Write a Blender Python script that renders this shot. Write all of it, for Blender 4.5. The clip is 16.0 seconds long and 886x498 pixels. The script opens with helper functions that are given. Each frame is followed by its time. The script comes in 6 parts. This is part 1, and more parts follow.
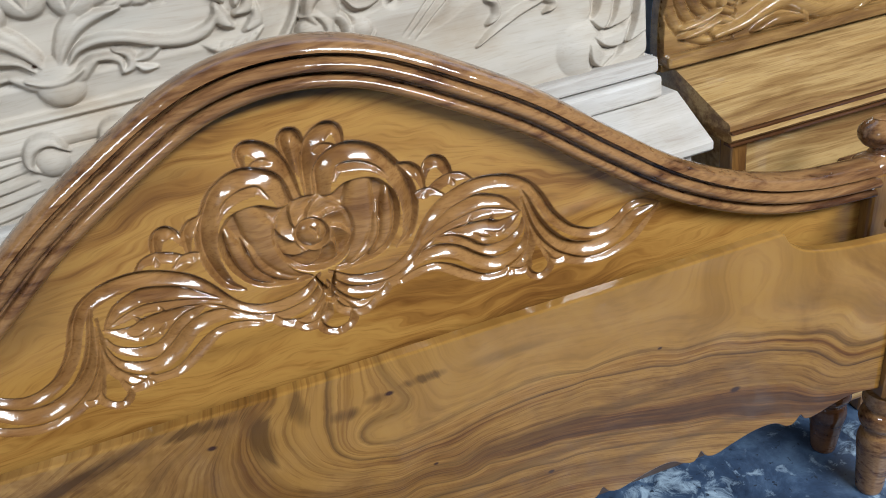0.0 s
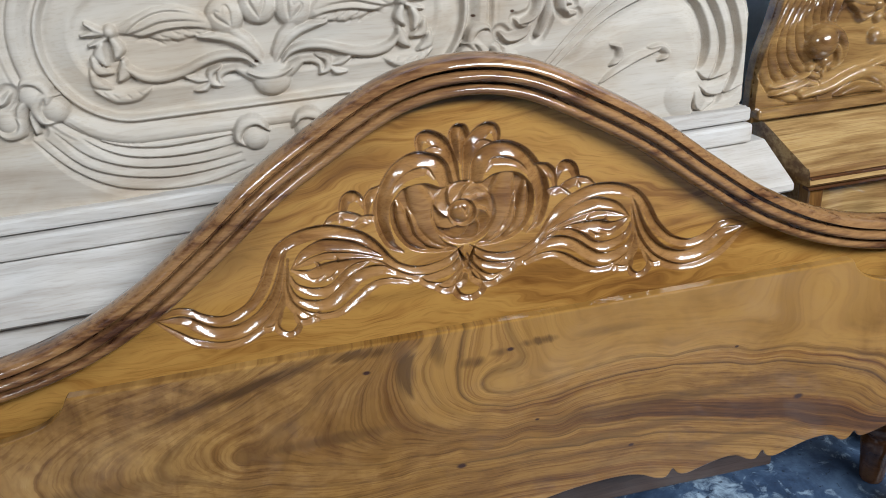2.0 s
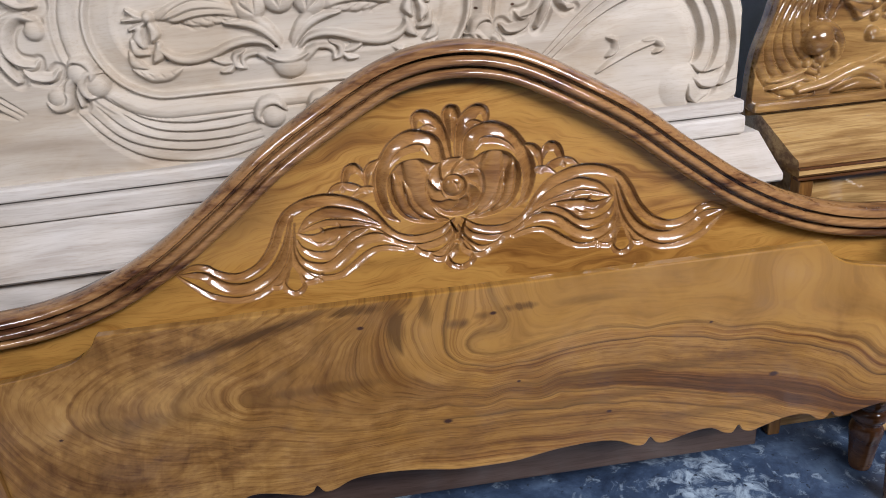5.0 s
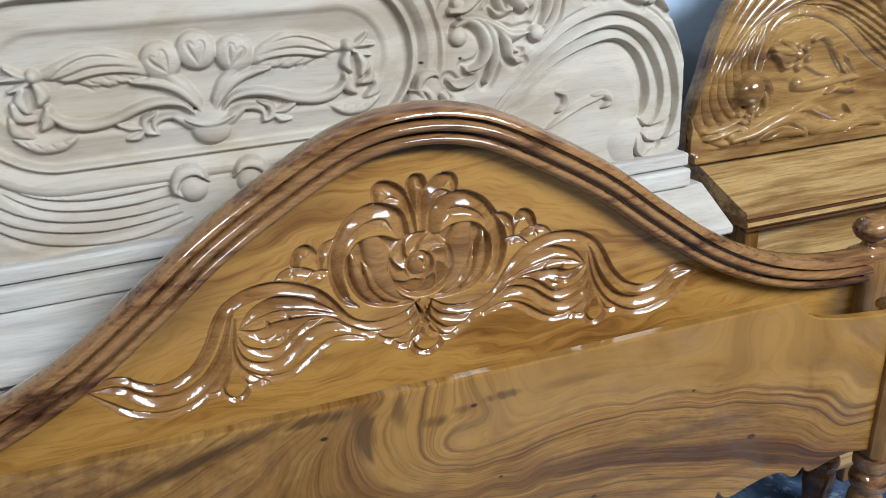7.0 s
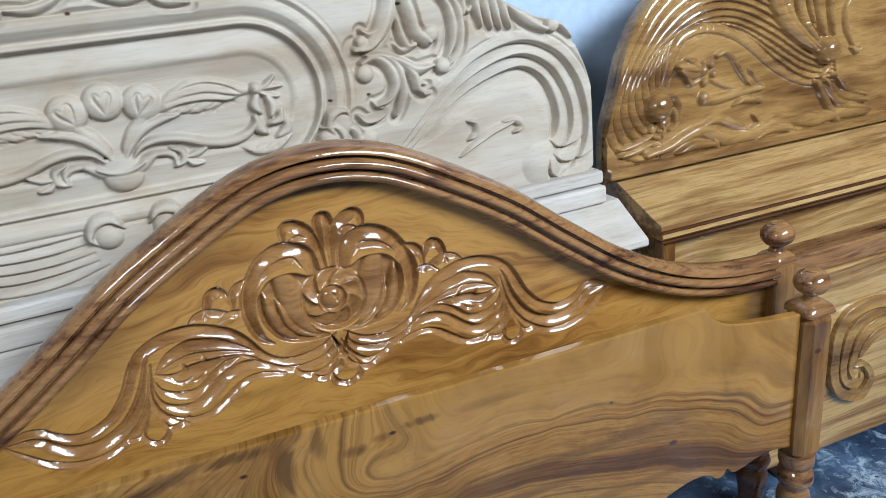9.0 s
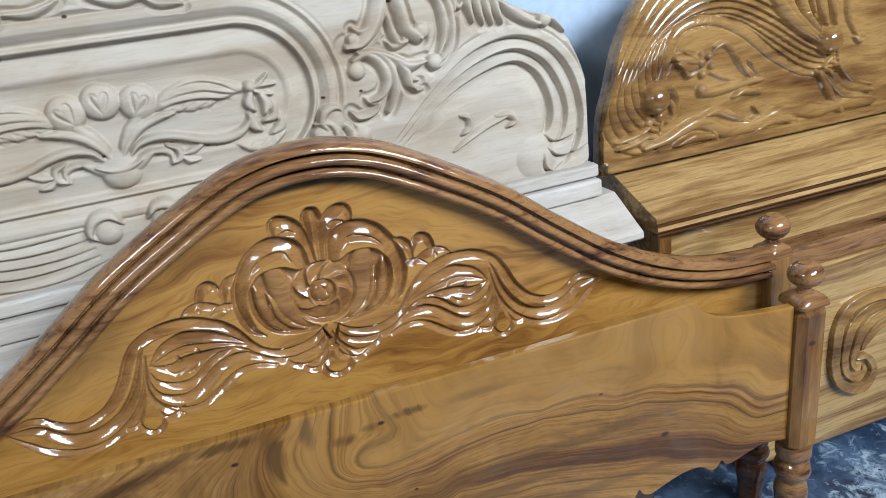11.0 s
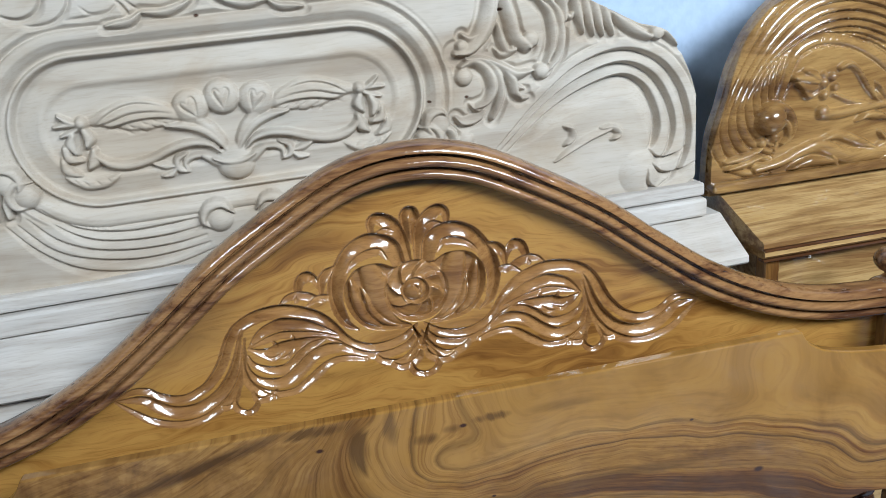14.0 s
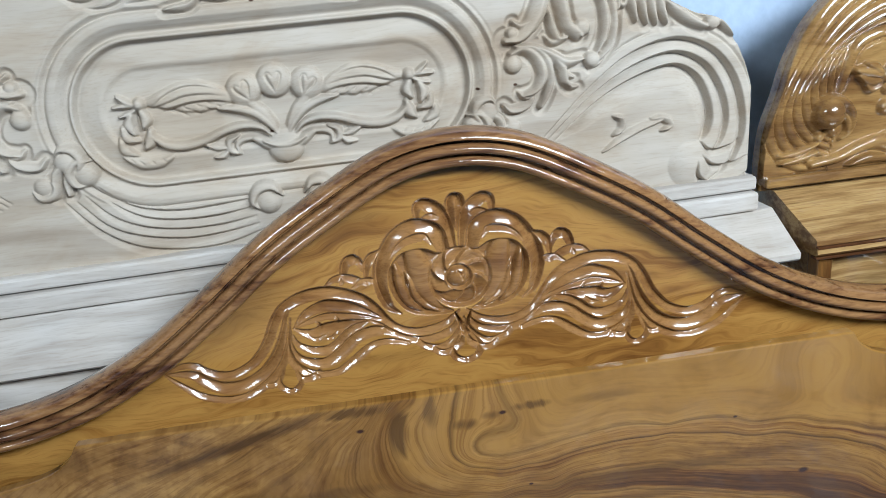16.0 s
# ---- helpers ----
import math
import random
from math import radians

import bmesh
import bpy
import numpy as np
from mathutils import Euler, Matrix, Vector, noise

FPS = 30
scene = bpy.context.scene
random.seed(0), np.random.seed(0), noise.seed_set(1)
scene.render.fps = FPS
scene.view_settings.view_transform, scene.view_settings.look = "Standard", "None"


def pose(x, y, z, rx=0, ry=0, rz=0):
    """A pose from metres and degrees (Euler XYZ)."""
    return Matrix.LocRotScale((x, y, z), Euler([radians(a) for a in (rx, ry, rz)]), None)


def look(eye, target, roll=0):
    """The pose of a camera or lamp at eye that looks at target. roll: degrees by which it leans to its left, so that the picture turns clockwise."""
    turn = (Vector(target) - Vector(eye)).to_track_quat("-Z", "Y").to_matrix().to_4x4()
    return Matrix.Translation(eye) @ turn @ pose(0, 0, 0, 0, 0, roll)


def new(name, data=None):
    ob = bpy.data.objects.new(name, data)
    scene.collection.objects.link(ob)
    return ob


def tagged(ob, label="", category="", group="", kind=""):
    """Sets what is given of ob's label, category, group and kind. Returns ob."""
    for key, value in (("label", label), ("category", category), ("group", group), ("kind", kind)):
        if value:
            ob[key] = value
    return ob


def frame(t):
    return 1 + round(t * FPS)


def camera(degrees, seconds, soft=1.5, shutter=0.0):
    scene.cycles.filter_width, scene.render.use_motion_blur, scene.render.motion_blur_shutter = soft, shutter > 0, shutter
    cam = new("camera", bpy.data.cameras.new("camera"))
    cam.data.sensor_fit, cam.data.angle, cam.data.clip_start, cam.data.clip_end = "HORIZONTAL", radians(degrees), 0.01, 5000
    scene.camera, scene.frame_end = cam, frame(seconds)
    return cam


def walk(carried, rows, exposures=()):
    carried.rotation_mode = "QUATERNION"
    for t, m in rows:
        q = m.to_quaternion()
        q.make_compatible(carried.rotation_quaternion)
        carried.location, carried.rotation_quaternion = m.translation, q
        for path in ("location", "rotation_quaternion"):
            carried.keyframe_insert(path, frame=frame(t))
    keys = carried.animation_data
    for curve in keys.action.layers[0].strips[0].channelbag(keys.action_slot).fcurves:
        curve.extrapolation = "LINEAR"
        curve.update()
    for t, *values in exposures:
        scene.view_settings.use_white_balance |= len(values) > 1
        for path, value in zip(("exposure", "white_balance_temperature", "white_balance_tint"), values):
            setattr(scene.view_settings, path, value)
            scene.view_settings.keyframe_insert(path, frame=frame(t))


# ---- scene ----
cam = camera(63.5, 16.0, soft=0.9)
PATH = [
    (0, (-0.022, -0.841, 1.194), (0.342, 0.866, 0.218), -10.4),
    (0.5, (-0.076, -0.863, 1.214), (0.234, 0.911, 0.345), -9.1),
    (1, (-0.151, -0.922, 1.217), (0.145, 0.848, 0.336), -6.2),
    (1.5, (-0.201, -0.979, 1.211), (0.16, 0.752, 0.277), -5.1),
    (2, (-0.206, -1.037, 1.212), (0.074, 0.76, 0.379), -5.4),
    (2.5, (-0.153, -1.123, 1.203), (0.029, 0.687, 0.372), -3.5),
    (3, (-0.112, -1.179, 1.198), (-0.028, 0.621, 0.33), -4.7),
    (3.2, (-0.108, -1.196, 1.2), (-0.034, 0.609, 0.341), -4.7),
    (5.3, (-0.148, -1.153, 1.198), (0.036, 0.673, 0.404), -5.1),
    (5.5, (-0.166, -1.127, 1.201), (0.077, 0.701, 0.425), -4.0),
    (6, (-0.201, -1.071, 1.204), (0.118, 0.75, 0.442), -3.4),
    (6.5, (-0.232, -1.018, 1.208), (0.185, 0.778, 0.433), -3.7),
    (7, (-0.257, -0.976, 1.221), (0.267, 0.801, 0.468), -3.8),
    (7.5, (-0.261, -0.98, 1.225), (0.414, 0.786, 0.573), -2.5),
    (8, (-0.261, -0.981, 1.236), (0.355, 0.803, 0.574), -3.6),
    (8.5, (-0.211, -1.002, 1.253), (0.41, 0.782, 0.596), -4.3),
    (9, (-0.167, -1.032, 1.246), (0.432, 0.736, 0.529), -6.4),
    (9.2, (-0.158, -1.04, 1.249), (0.436, 0.723, 0.517), -6.6),
    (11.5, (-0.116, -1.069, 1.247), (0.383, 0.73, 0.529), -7.3),
    (12, (-0.118, -1.07, 1.242), (0.329, 0.753, 0.55), -7.3),
    (12.5, (-0.117, -1.073, 1.238), (0.227, 0.774, 0.551), -7.6),
    (13, (-0.124, -1.07, 1.236), (0.133, 0.784, 0.532), -6.1),
    (13.5, (-0.125, -1.073, 1.24), (0.168, 0.788, 0.566), -5.8),
    (14, (-0.123, -1.077, 1.238), (0.167, 0.786, 0.572), -6.1),
    (14.5, (-0.126, -1.083, 1.233), (0.201, 0.773, 0.563), -5.1),
    (15, (-0.125, -1.083, 1.234), (0.194, 0.768, 0.548), -5.4),
    (15.5, (-0.123, -1.083, 1.234), (0.121, 0.771, 0.525), -6.4),
    (16, (-0.127, -1.083, 1.234), (0.042, 0.79, 0.554), -5.7),
]
# the film camera's own white balance drifts
GRADE = [(0.0, 0.27, 6280, 10.4), (0.2, 0.27, 6030, 8.2), (1.5, 0.27, 5970, 7.2), (2.0, 0.27, 6230, 11.0), (3.0, 0.27, 6320, 16.9), (5.5, 0.27, 6730, 20.4), (6.0, 0.27, 6350, 14.0), (6.5, 0.27, 6320, 11.2), (7.5, 0.27, 5940, 7.1), (8.5, 0.27, 5990, 7.6), (9.0, 0.27, 5990, 8.3), (11.5, 0.27, 6130, 9.4), (12.5, 0.27, 6040, 8.6), (14.0, 0.27, 5990, 8.1), (16.0, 0.27, 5990, 7.6)]
walk(cam, [(t, look(eye, target, roll)) for t, eye, target, roll in PATH], GRADE)

# ---- world and light ----
world = bpy.data.worlds.new("world")
scene.world = world
world.use_nodes = True
wn = world.node_tree.nodes
sky = wn.new("ShaderNodeTexSky")
sky.sky_type = "NISHITA"
sky.sun_disc = False
sky.sun_elevation = radians(40)
sky.sun_rotation = radians(200)
world.node_tree.links.new(sky.outputs[0], wn["Background"].inputs[0])
wn["Background"].inputs[1].default_value = 0.1


def area_lamp(name, at, aim, sx, sy, watts, colour):
    d = bpy.data.lights.new(name, "AREA")
    d.shape = "RECTANGLE"
    d.size, d.size_y, d.energy, d.color = sx, sy, watts, colour
    ob = new(name, d)
    ob.matrix_world = look(at, aim)
    return ob


# the two lamp panels under the shop's ceiling
area_lamp("ceiling_lamp_a", (-2.4, -2.3, 2.62), (-0.1, 0, 0.9), 1.3, 0.4, 36, (0.9, 0.96, 1))
area_lamp("ceiling_lamp_b", (1.6, -2.6, 2.68), (0.2, 0, 0.9), 2.2, 0.7, 180, (0.9, 0.96, 1))


# ---- materials ----
class Nodes:
    """A small helper to wire a procedural material."""

    def __init__(self, name, rough=0.4, coat=0.0):
        self.m = bpy.data.materials.new(name)
        self.m.use_nodes = True
        self.t = self.m.node_tree
        self.b = self.t.nodes["Principled BSDF"]
        self.b.inputs["Roughness"].default_value = rough
        self.b.inputs["Coat Weight"].default_value = coat
        self.b.inputs["Coat Roughness"].default_value = 0.075
        self.b.inputs["Coat IOR"].default_value = 1.62
        self.b.inputs["Specular IOR Level"].default_value = 0.06 if coat else 0.4
        tc = self.t.nodes.new("ShaderNodeTexCoord")
        self.p = tc.outputs["Object"]
        s = self.t.nodes.new("ShaderNodeSeparateXYZ")
        self.link(self.p, s.inputs[0])
        self.x, self.y, self.z = s.outputs

    def link(self, a, b):
        self.t.links.new(a, b)

    def math(self, op, a, b=0.0, c=None):
        n = self.t.nodes.new("ShaderNodeMath")
        n.operation = op
        for i, v in enumerate((a, b) if c is None else (a, b, c)):
            if isinstance(v, (int, float)):
                n.inputs[i].default_value = v
            else:
                self.link(v, n.inputs[i])
        return n.outputs[0]

    def vec(self, x, y, z):
        n = self.t.nodes.new("ShaderNodeCombineXYZ")
        for i, v in enumerate((x, y, z)):
            if isinstance(v, (int, float)):
                n.inputs[i].default_value = v
            else:
                self.link(v, n.inputs[i])
        return n.outputs[0]

    def noise(self, v, scale=1.0, detail=4.0, rough=0.55, dist=0.0):
        n = self.t.nodes.new("ShaderNodeTexNoise")
        self.link(v, n.inputs["Vector"])
        n.inputs["Scale"].default_value = scale
        n.inputs["Detail"].default_value = detail
        n.inputs["Roughness"].default_value = rough
        n.inputs["Distortion"].default_value = dist
        return n.outputs["Fac"]

    def ramp(self, f, stops):
        n = self.t.nodes.new("ShaderNodeValToRGB")
        self.link(f, n.inputs[0])
        e = n.color_ramp.elements
        while len(e) < len(stops):
            e.new(0.5)
        for q, (at, col) in zip(e, stops):
            q.position = at
            q.color = (*col, 1) if len(col) == 3 else col
        return n.outputs[0]

    def mix(self, f, a, b, mode="MIX"):
        n = self.t.nodes.new("ShaderNodeMix")
        n.data_type = "RGBA"
        n.blend_type = mode
        for sock, v in ((n.inputs[0], f), (n.inputs[6], a), (n.inputs[7], b)):
            if isinstance(v, (int, float)):
                sock.default_value = v
            elif isinstance(v, tuple):
                sock.default_value = (*v, 1)
            else:
                self.link(v, sock)
        return n.outputs[2]

    def hump(self, cx, cz, sx, sz):
        """exp(-(dx/sx)^2-(dz/sz)^2) in the board's plane."""
        dx = self.math("MULTIPLY", self.math("SUBTRACT", self.x, cx), 1 / sx)
        dz = self.math("MULTIPLY", self.math("SUBTRACT", self.z, cz), 1 / sz)
        r = self.math("ADD", self.math("MULTIPLY", dx, dx), self.math("MULTIPLY", dz, dz))
        return self.math("POWER", 2.718, self.math("MULTIPLY", r, -1.0))

    def bump(self, f, strength, distance):
        n = self.t.nodes.new("ShaderNodeBump")
        n.inputs["Strength"].default_value = strength
        n.inputs["Distance"].default_value = distance
        self.link(f, n.inputs["Height"])
        return n.outputs[0]


def wood(name, stops, long=0.9, cross=9.0, warp=0.05, warp_scale=2.2, rough=0.38, coat=1.0, fine=0.35, knots=(), relief=0.04, upright=False, patches=(), pore=0.55, blotch=0.0, ripple=0.22):
    """Sawn timber whose grain runs along x, with knots (x, z, size) and dark patches (x, z, sx, sz, amount)."""
    n = Nodes(name, rough, coat)
    a, c = (n.z, n.x) if upright else (n.x, n.z)
    w = n.math("SUBTRACT", n.noise(n.vec(n.x, n.y, n.z), warp_scale, 2.0), 0.5)
    f = n.math("MULTIPLY_ADD", w, warp, c)
    w2 = n.math("SUBTRACT", n.noise(n.vec(n.math("MULTIPLY", a, 2.0), n.y, n.math("MULTIPLY", c, 6.0)), 2.4, 2.0), 0.5)
    f = n.math("MULTIPLY_ADD", w2, warp * 0.35, f)
    band = n.noise(n.vec(n.math("MULTIPLY", a, long), n.math("MULTIPLY", n.y, cross * 0.7), n.math("MULTIPLY", f, cross)), 2.0, 3.0, 0.6)
    streak = n.noise(n.vec(n.math("MULTIPLY", a, long * 4), n.math("MULTIPLY", n.y, cross * 4), n.math("MULTIPLY", f, cross * 6)), 2.0, 3.0, 0.6)
    pores = n.noise(n.vec(n.math("MULTIPLY", a, 26), n.math("MULTIPLY", n.y, 300), n.math("MULTIPLY", f, 300)), 1.0, 2.0, 0.5)
    v = n.math("MULTIPLY_ADD", n.math("SUBTRACT", streak, 0.5), fine, band)
    col = n.ramp(v, stops)
    dark = n.ramp(pores, [(0.3, (0.62, 0.55, 0.5)), (0.5, (1, 1, 1))])
    col = n.mix(pore, col, dark, "MULTIPLY")
    for cx, cz, ssx, ssz, amount in patches:
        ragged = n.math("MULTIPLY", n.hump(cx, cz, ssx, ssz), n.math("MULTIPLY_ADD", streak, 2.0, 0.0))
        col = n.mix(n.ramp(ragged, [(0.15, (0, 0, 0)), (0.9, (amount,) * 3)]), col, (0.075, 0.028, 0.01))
    if blotch:
        tan = n.noise(n.vec(n.math("MULTIPLY", n.x, 1.2), n.y, n.math("MULTIPLY", n.z, 2.6)), 3.2, 5.0, 0.6, 0.5)
        col = n.mix(blotch, col, n.ramp(tan, [(0.36, (0.8, 0.69, 0.55)), (0.48, (0.96, 0.93, 0.88)), (0.6, (1, 1, 1)), (0.7, (0.93, 0.97, 1.0))]), "MULTIPLY")
    for cx, cz, size in knots:
        k = n.ramp(n.hump(cx, cz, size * 1.5, size), [(0.25, (0, 0, 0)), (0.75, (1, 1, 1))])
        col = n.mix(k, col, (0.05, 0.02, 0.008))
    n.link(col, n.b.inputs["Base Color"])
    n.link(n.ramp(streak, [(0.3, (rough * 0.8,) * 3), (0.7, (rough * 1.25,) * 3)]), n.b.inputs["Roughness"])
    if relief:
        h = n.math("MULTIPLY_ADD", pores, 0.4, streak)
        n.link(n.bump(h, relief, 0.002), n.b.inputs["Normal"])
        if coat:
            wav = n.noise(n.vec(n.x, n.y, n.z), 42.0, 3.0)
            n.link(n.bump(wav, ripple, 0.002), n.b.inputs["Coat Normal"])
    return n.m


HONEY = [(0.31, (0.165, 0.069, 0.016)), (0.42, (0.28, 0.131, 0.029)), (0.53, (0.372, 0.194, 0.047)), (0.63, (0.34, 0.17, 0.04)), (0.75, (0.205, 0.09, 0.021))]
# three dark patches follow the moulding's lower edge, two run above the slab
lacquer = wood("honey_lacquered_wood", HONEY, 0.55, 5.5, 0.26, 1.7, fine=0.6, patches=((-0.43, 0.79, 0.14, 0.05, 0.5), (-0.2, 0.9, 0.1, 0.03, 0.35), (0.02, 0.975, 0.12, 0.012, 0.4), (-0.3, 0.66, 0.3, 0.012, 0.3), (0.2, 0.665, 0.25, 0.01, 0.3)))
lacquer.node_tree.nodes["Principled BSDF"].inputs["Coat Roughness"].default_value = 0.2
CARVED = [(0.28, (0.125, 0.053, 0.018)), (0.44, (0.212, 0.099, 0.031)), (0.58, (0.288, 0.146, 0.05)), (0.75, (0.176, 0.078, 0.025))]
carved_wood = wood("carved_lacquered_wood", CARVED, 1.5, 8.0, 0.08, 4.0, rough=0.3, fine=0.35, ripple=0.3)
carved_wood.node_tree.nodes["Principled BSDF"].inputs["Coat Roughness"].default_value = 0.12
MOULD = [(0.3, (0.058, 0.023, 0.011)), (0.43, (0.16, 0.074, 0.03)), (0.56, (0.272, 0.142, 0.057)), (0.66, (0.233, 0.115, 0.045)), (0.78, (0.097, 0.041, 0.018))]
moulding_wood = wood("brown_lacquered_wood", MOULD, 1.2, 10.0, 0.05, 3.0, rough=0.3, fine=0.6, ripple=0.5)


def slab_material():
    """One wide crown-cut plank: long dark lines that turn up round an eye, a V figure and curly grain at the other end."""
    n = Nodes("slab_wood", 0.34, 1.0)
    n.b.inputs["Coat Roughness"].default_value = 0.09
    # the year rings run along the board's own growth value
    grown = n.t.nodes.new("ShaderNodeAttribute")
    grown.attribute_name = "growth"
    w = n.math("SUBTRACT", n.noise(n.vec(n.math("MULTIPLY", n.x, 2.0), n.y, n.math("MULTIPLY", n.z, 5.0)), 2.6, 3.0), 0.5)
    g = n.math("MULTIPLY_ADD", w, 0.16, grown.outputs["Fac"])
    w = n.math("SUBTRACT", n.noise(n.vec(n.math("MULTIPLY", n.x, 4.0), n.y, n.math("MULTIPLY", n.z, 9.0)), 7.0, 3.0, 0.6), 0.5)
    g = n.math("MULTIPLY_ADD", w, 0.05, g)
    f = n.math("MULTIPLY", g, 0.026)
    broad = n.noise(n.vec(n.math("MULTIPLY", n.x, 0.5), n.y, n.math("MULTIPLY", f, 9.0)), 1.0, 3.0, 0.6)
    col = n.ramp(broad, [(0.28, (0.14, 0.064, 0.013)), (0.4, (0.225, 0.106, 0.021)), (0.52, (0.305, 0.152, 0.033)), (0.62, (0.395, 0.21, 0.054)), (0.76, (0.21, 0.1, 0.022))])
    # paler, greyer and curly towards one end
    across = n.math("MULTIPLY_ADD", n.x, -0.32, f)
    curl = n.noise(n.vec(n.math("MULTIPLY", n.x, 3.5), n.y, n.math("MULTIPLY", across, 24.0)), 1.0, 5.0, 0.66, 0.3)
    tuft = n.noise(n.vec(n.math("MULTIPLY_ADD", n.z, -6.0, n.math("MULTIPLY", n.x, 34.0)), n.y, n.math("MULTIPLY", n.z, 16.0)), 1.0, 3.0, 0.6, 0.6)
    curl = n.math("MULTIPLY_ADD", n.math("SUBTRACT", tuft, 0.5), 0.45, curl)
    blot = n.noise(n.vec(n.math("MULTIPLY", n.x, 5.0), n.y, n.math("MULTIPLY", n.z, 9.0)), 1.0, 3.0, 0.6, 0.4)
    west = n.ramp(n.math("MULTIPLY_ADD", n.math("SUBTRACT", blot, 0.5), 0.5, n.math("MULTIPLY", n.math("ADD", n.x, 1.0), 0.5)), [(0.26, (0.85,) * 3), (0.5, (0.04,) * 3)])
    col = n.mix(west, col, n.ramp(curl, [(0.3, (0.1, 0.045, 0.012)), (0.46, (0.22, 0.11, 0.031)), (0.6, (0.33, 0.18, 0.055)), (0.72, (0.42, 0.245, 0.085))]))
    lines = n.noise(n.vec(n.math("MULTIPLY", n.x, 0.45), n.y, n.math("MULTIPLY", f, 46.0)), 1.0, 4.0, 0.62)
    patch = n.noise(n.vec(n.math("MULTIPLY", n.x, 1.2), n.y, n.math("MULTIPLY", f, 8.0)), 1.3, 2.0)
    thin = n.ramp(lines, [(0.36, (0.22, 0.13, 0.07)), (0.44, (0.62, 0.48, 0.34)), (0.5, (1, 1, 1))])
    where = n.ramp(n.math("MULTIPLY_ADD", n.math("SUBTRACT", patch, 0.5), 1.5, n.math("MULTIPLY", n.math("ADD", n.x, 1.0), 0.5)), [(0.3, (0.15,) * 3), (0.6, (0.85,) * 3)])
    where = n.math("MULTIPLY", where, n.math("MULTIPLY_ADD", n.hump(-0.17, 0.55, 0.22, 0.13), -0.75, 1.0))
    low = n.ramp(n.z, [(0.46, (1,) * 3), (0.58, (0.3,) * 3)])
    col = n.mix(n.math("MULTIPLY", where, low), col, thin, "MULTIPLY")
    fine = n.noise(n.vec(n.math("MULTIPLY", n.x, 3.0), n.y, n.math("MULTIPLY", f, 190.0)), 1.0, 3.0, 0.6)
    col = n.mix(0.7, col, n.ramp(fine, [(0.32, (0.5, 0.4, 0.3)), (0.52, (1, 1, 1))]), "MULTIPLY")
    pores = n.noise(n.vec(n.math("MULTIPLY", n.x, 24.0), n.y, n.math("MULTIPLY", f, 420.0)), 1.0, 3.0, 0.6)
    col = n.mix(0.5, col, n.ramp(pores, [(0.36, (0.5, 0.41, 0.32)), (0.5, (1, 1, 1)), (0.68, (1, 1, 1)), (0.78, (1.0, 0.98, 0.95))]), "MULTIPLY")
    cloud = n.noise(n.vec(n.math("MULTIPLY", n.x, 7.0), n.y, n.math("MULTIPLY", f, 22.0)), 1.0, 4.0, 0.65, 0.5)
    col = n.mix(n.math("MULTIPLY", low, 0.6), col, n.ramp(cloud, [(0.36, (0.55, 0.47, 0.38)), (0.52, (1, 1, 1))]), "MULTIPLY")
    # plain quiet wood inside the last ring
    quiet = n.mix(0.35, n.ramp(cloud, [(0.3, (0.25, 0.122, 0.025)), (0.5, (0.315, 0.16, 0.037)), (0.7, (0.375, 0.2, 0.052))]), col)
    col = n.mix(n.ramp(n.math("DIVIDE", g, 12.0), [(10.05 / 12, (0, 0, 0)), (10.4 / 12, (0.85,) * 3)]), col, quiet)
    # the darkest of the rings: (growth, darkness)
    stops = [(0.0, (0, 0, 0))]
    for at, dark in ((3.0, 0.45), (3.95, 0.75), (5.0, 0.7), (6.0, 0.45), (7.0, 0.45), (8.0, 0.3), (9.0, 0.95), (9.97, 0.8)):
        stops += [((at - 0.06) / 12, (0, 0, 0)), (at / 12, (dark,) * 3), ((at + 0.24) / 12, (0, 0, 0))]
    along_ring = n.noise(n.vec(n.math("MULTIPLY", n.x, 3.0), n.y, n.math("MULTIPLY", g, 0.7)), 1.0, 3.0, 0.6)
    rings_ = n.math("MULTIPLY", n.ramp(n.math("DIVIDE", g, 12.0), stops), n.ramp(along_ring, [(0.3, (0.45,) * 3), (0.55, (1, 1, 1))]))
    rings_ = n.math("MULTIPLY", rings_, n.ramp(n.math("MULTIPLY_ADD", n.x, 0.5, 0.5), [(0.42, (0.65,) * 3), (0.5, (1, 1, 1))]))
    col = n.mix(n.math("MULTIPLY", rings_, n.math("MULTIPLY_ADD", fine, 0.9, 0.45)), col, (0.05, 0.02, 0.004))
    for cx, cz, sx_, sz_, amount in ((-0.03, 0.584, 0.024, 0.011, 0.75), (0.01, 0.594, 0.02, 0.008, 0.6), (0.075, 0.602, 0.035, 0.008, 0.75), (-0.14, 0.595, 0.022, 0.05, 0.8), (-0.085, 0.615, 0.014, 0.03, 0.6), (-0.2, 0.634, 0.06, 0.01, 0.8), (-0.26, 0.49, 0.12, 0.012, 0.5), (0.3, 0.44, 0.35, 0.012, 0.5), (0.2, 0.39, 0.35, 0.01, 0.45), (0.2, 0.6, 0.08, 0.01, 0.4), (0.45, 0.325, 0.3, 0.01, 0.4), (-0.66, 0.62, 0.1, 0.02, 0.35), (-0.62, 0.47, 0.12, 0.02, 0.4)):
        ragged = n.math("MULTIPLY", n.hump(cx, cz, sx_ * 1.25, sz_ * 1.5), n.math("MULTIPLY_ADD", fine, 1.5, n.math("MULTIPLY_ADD", lines, 0.8, -0.25)))
        col = n.mix(n.ramp(ragged, [(0.5, (0, 0, 0)), (0.85, (amount,) * 3)]), col, (0.062, 0.027, 0.006))
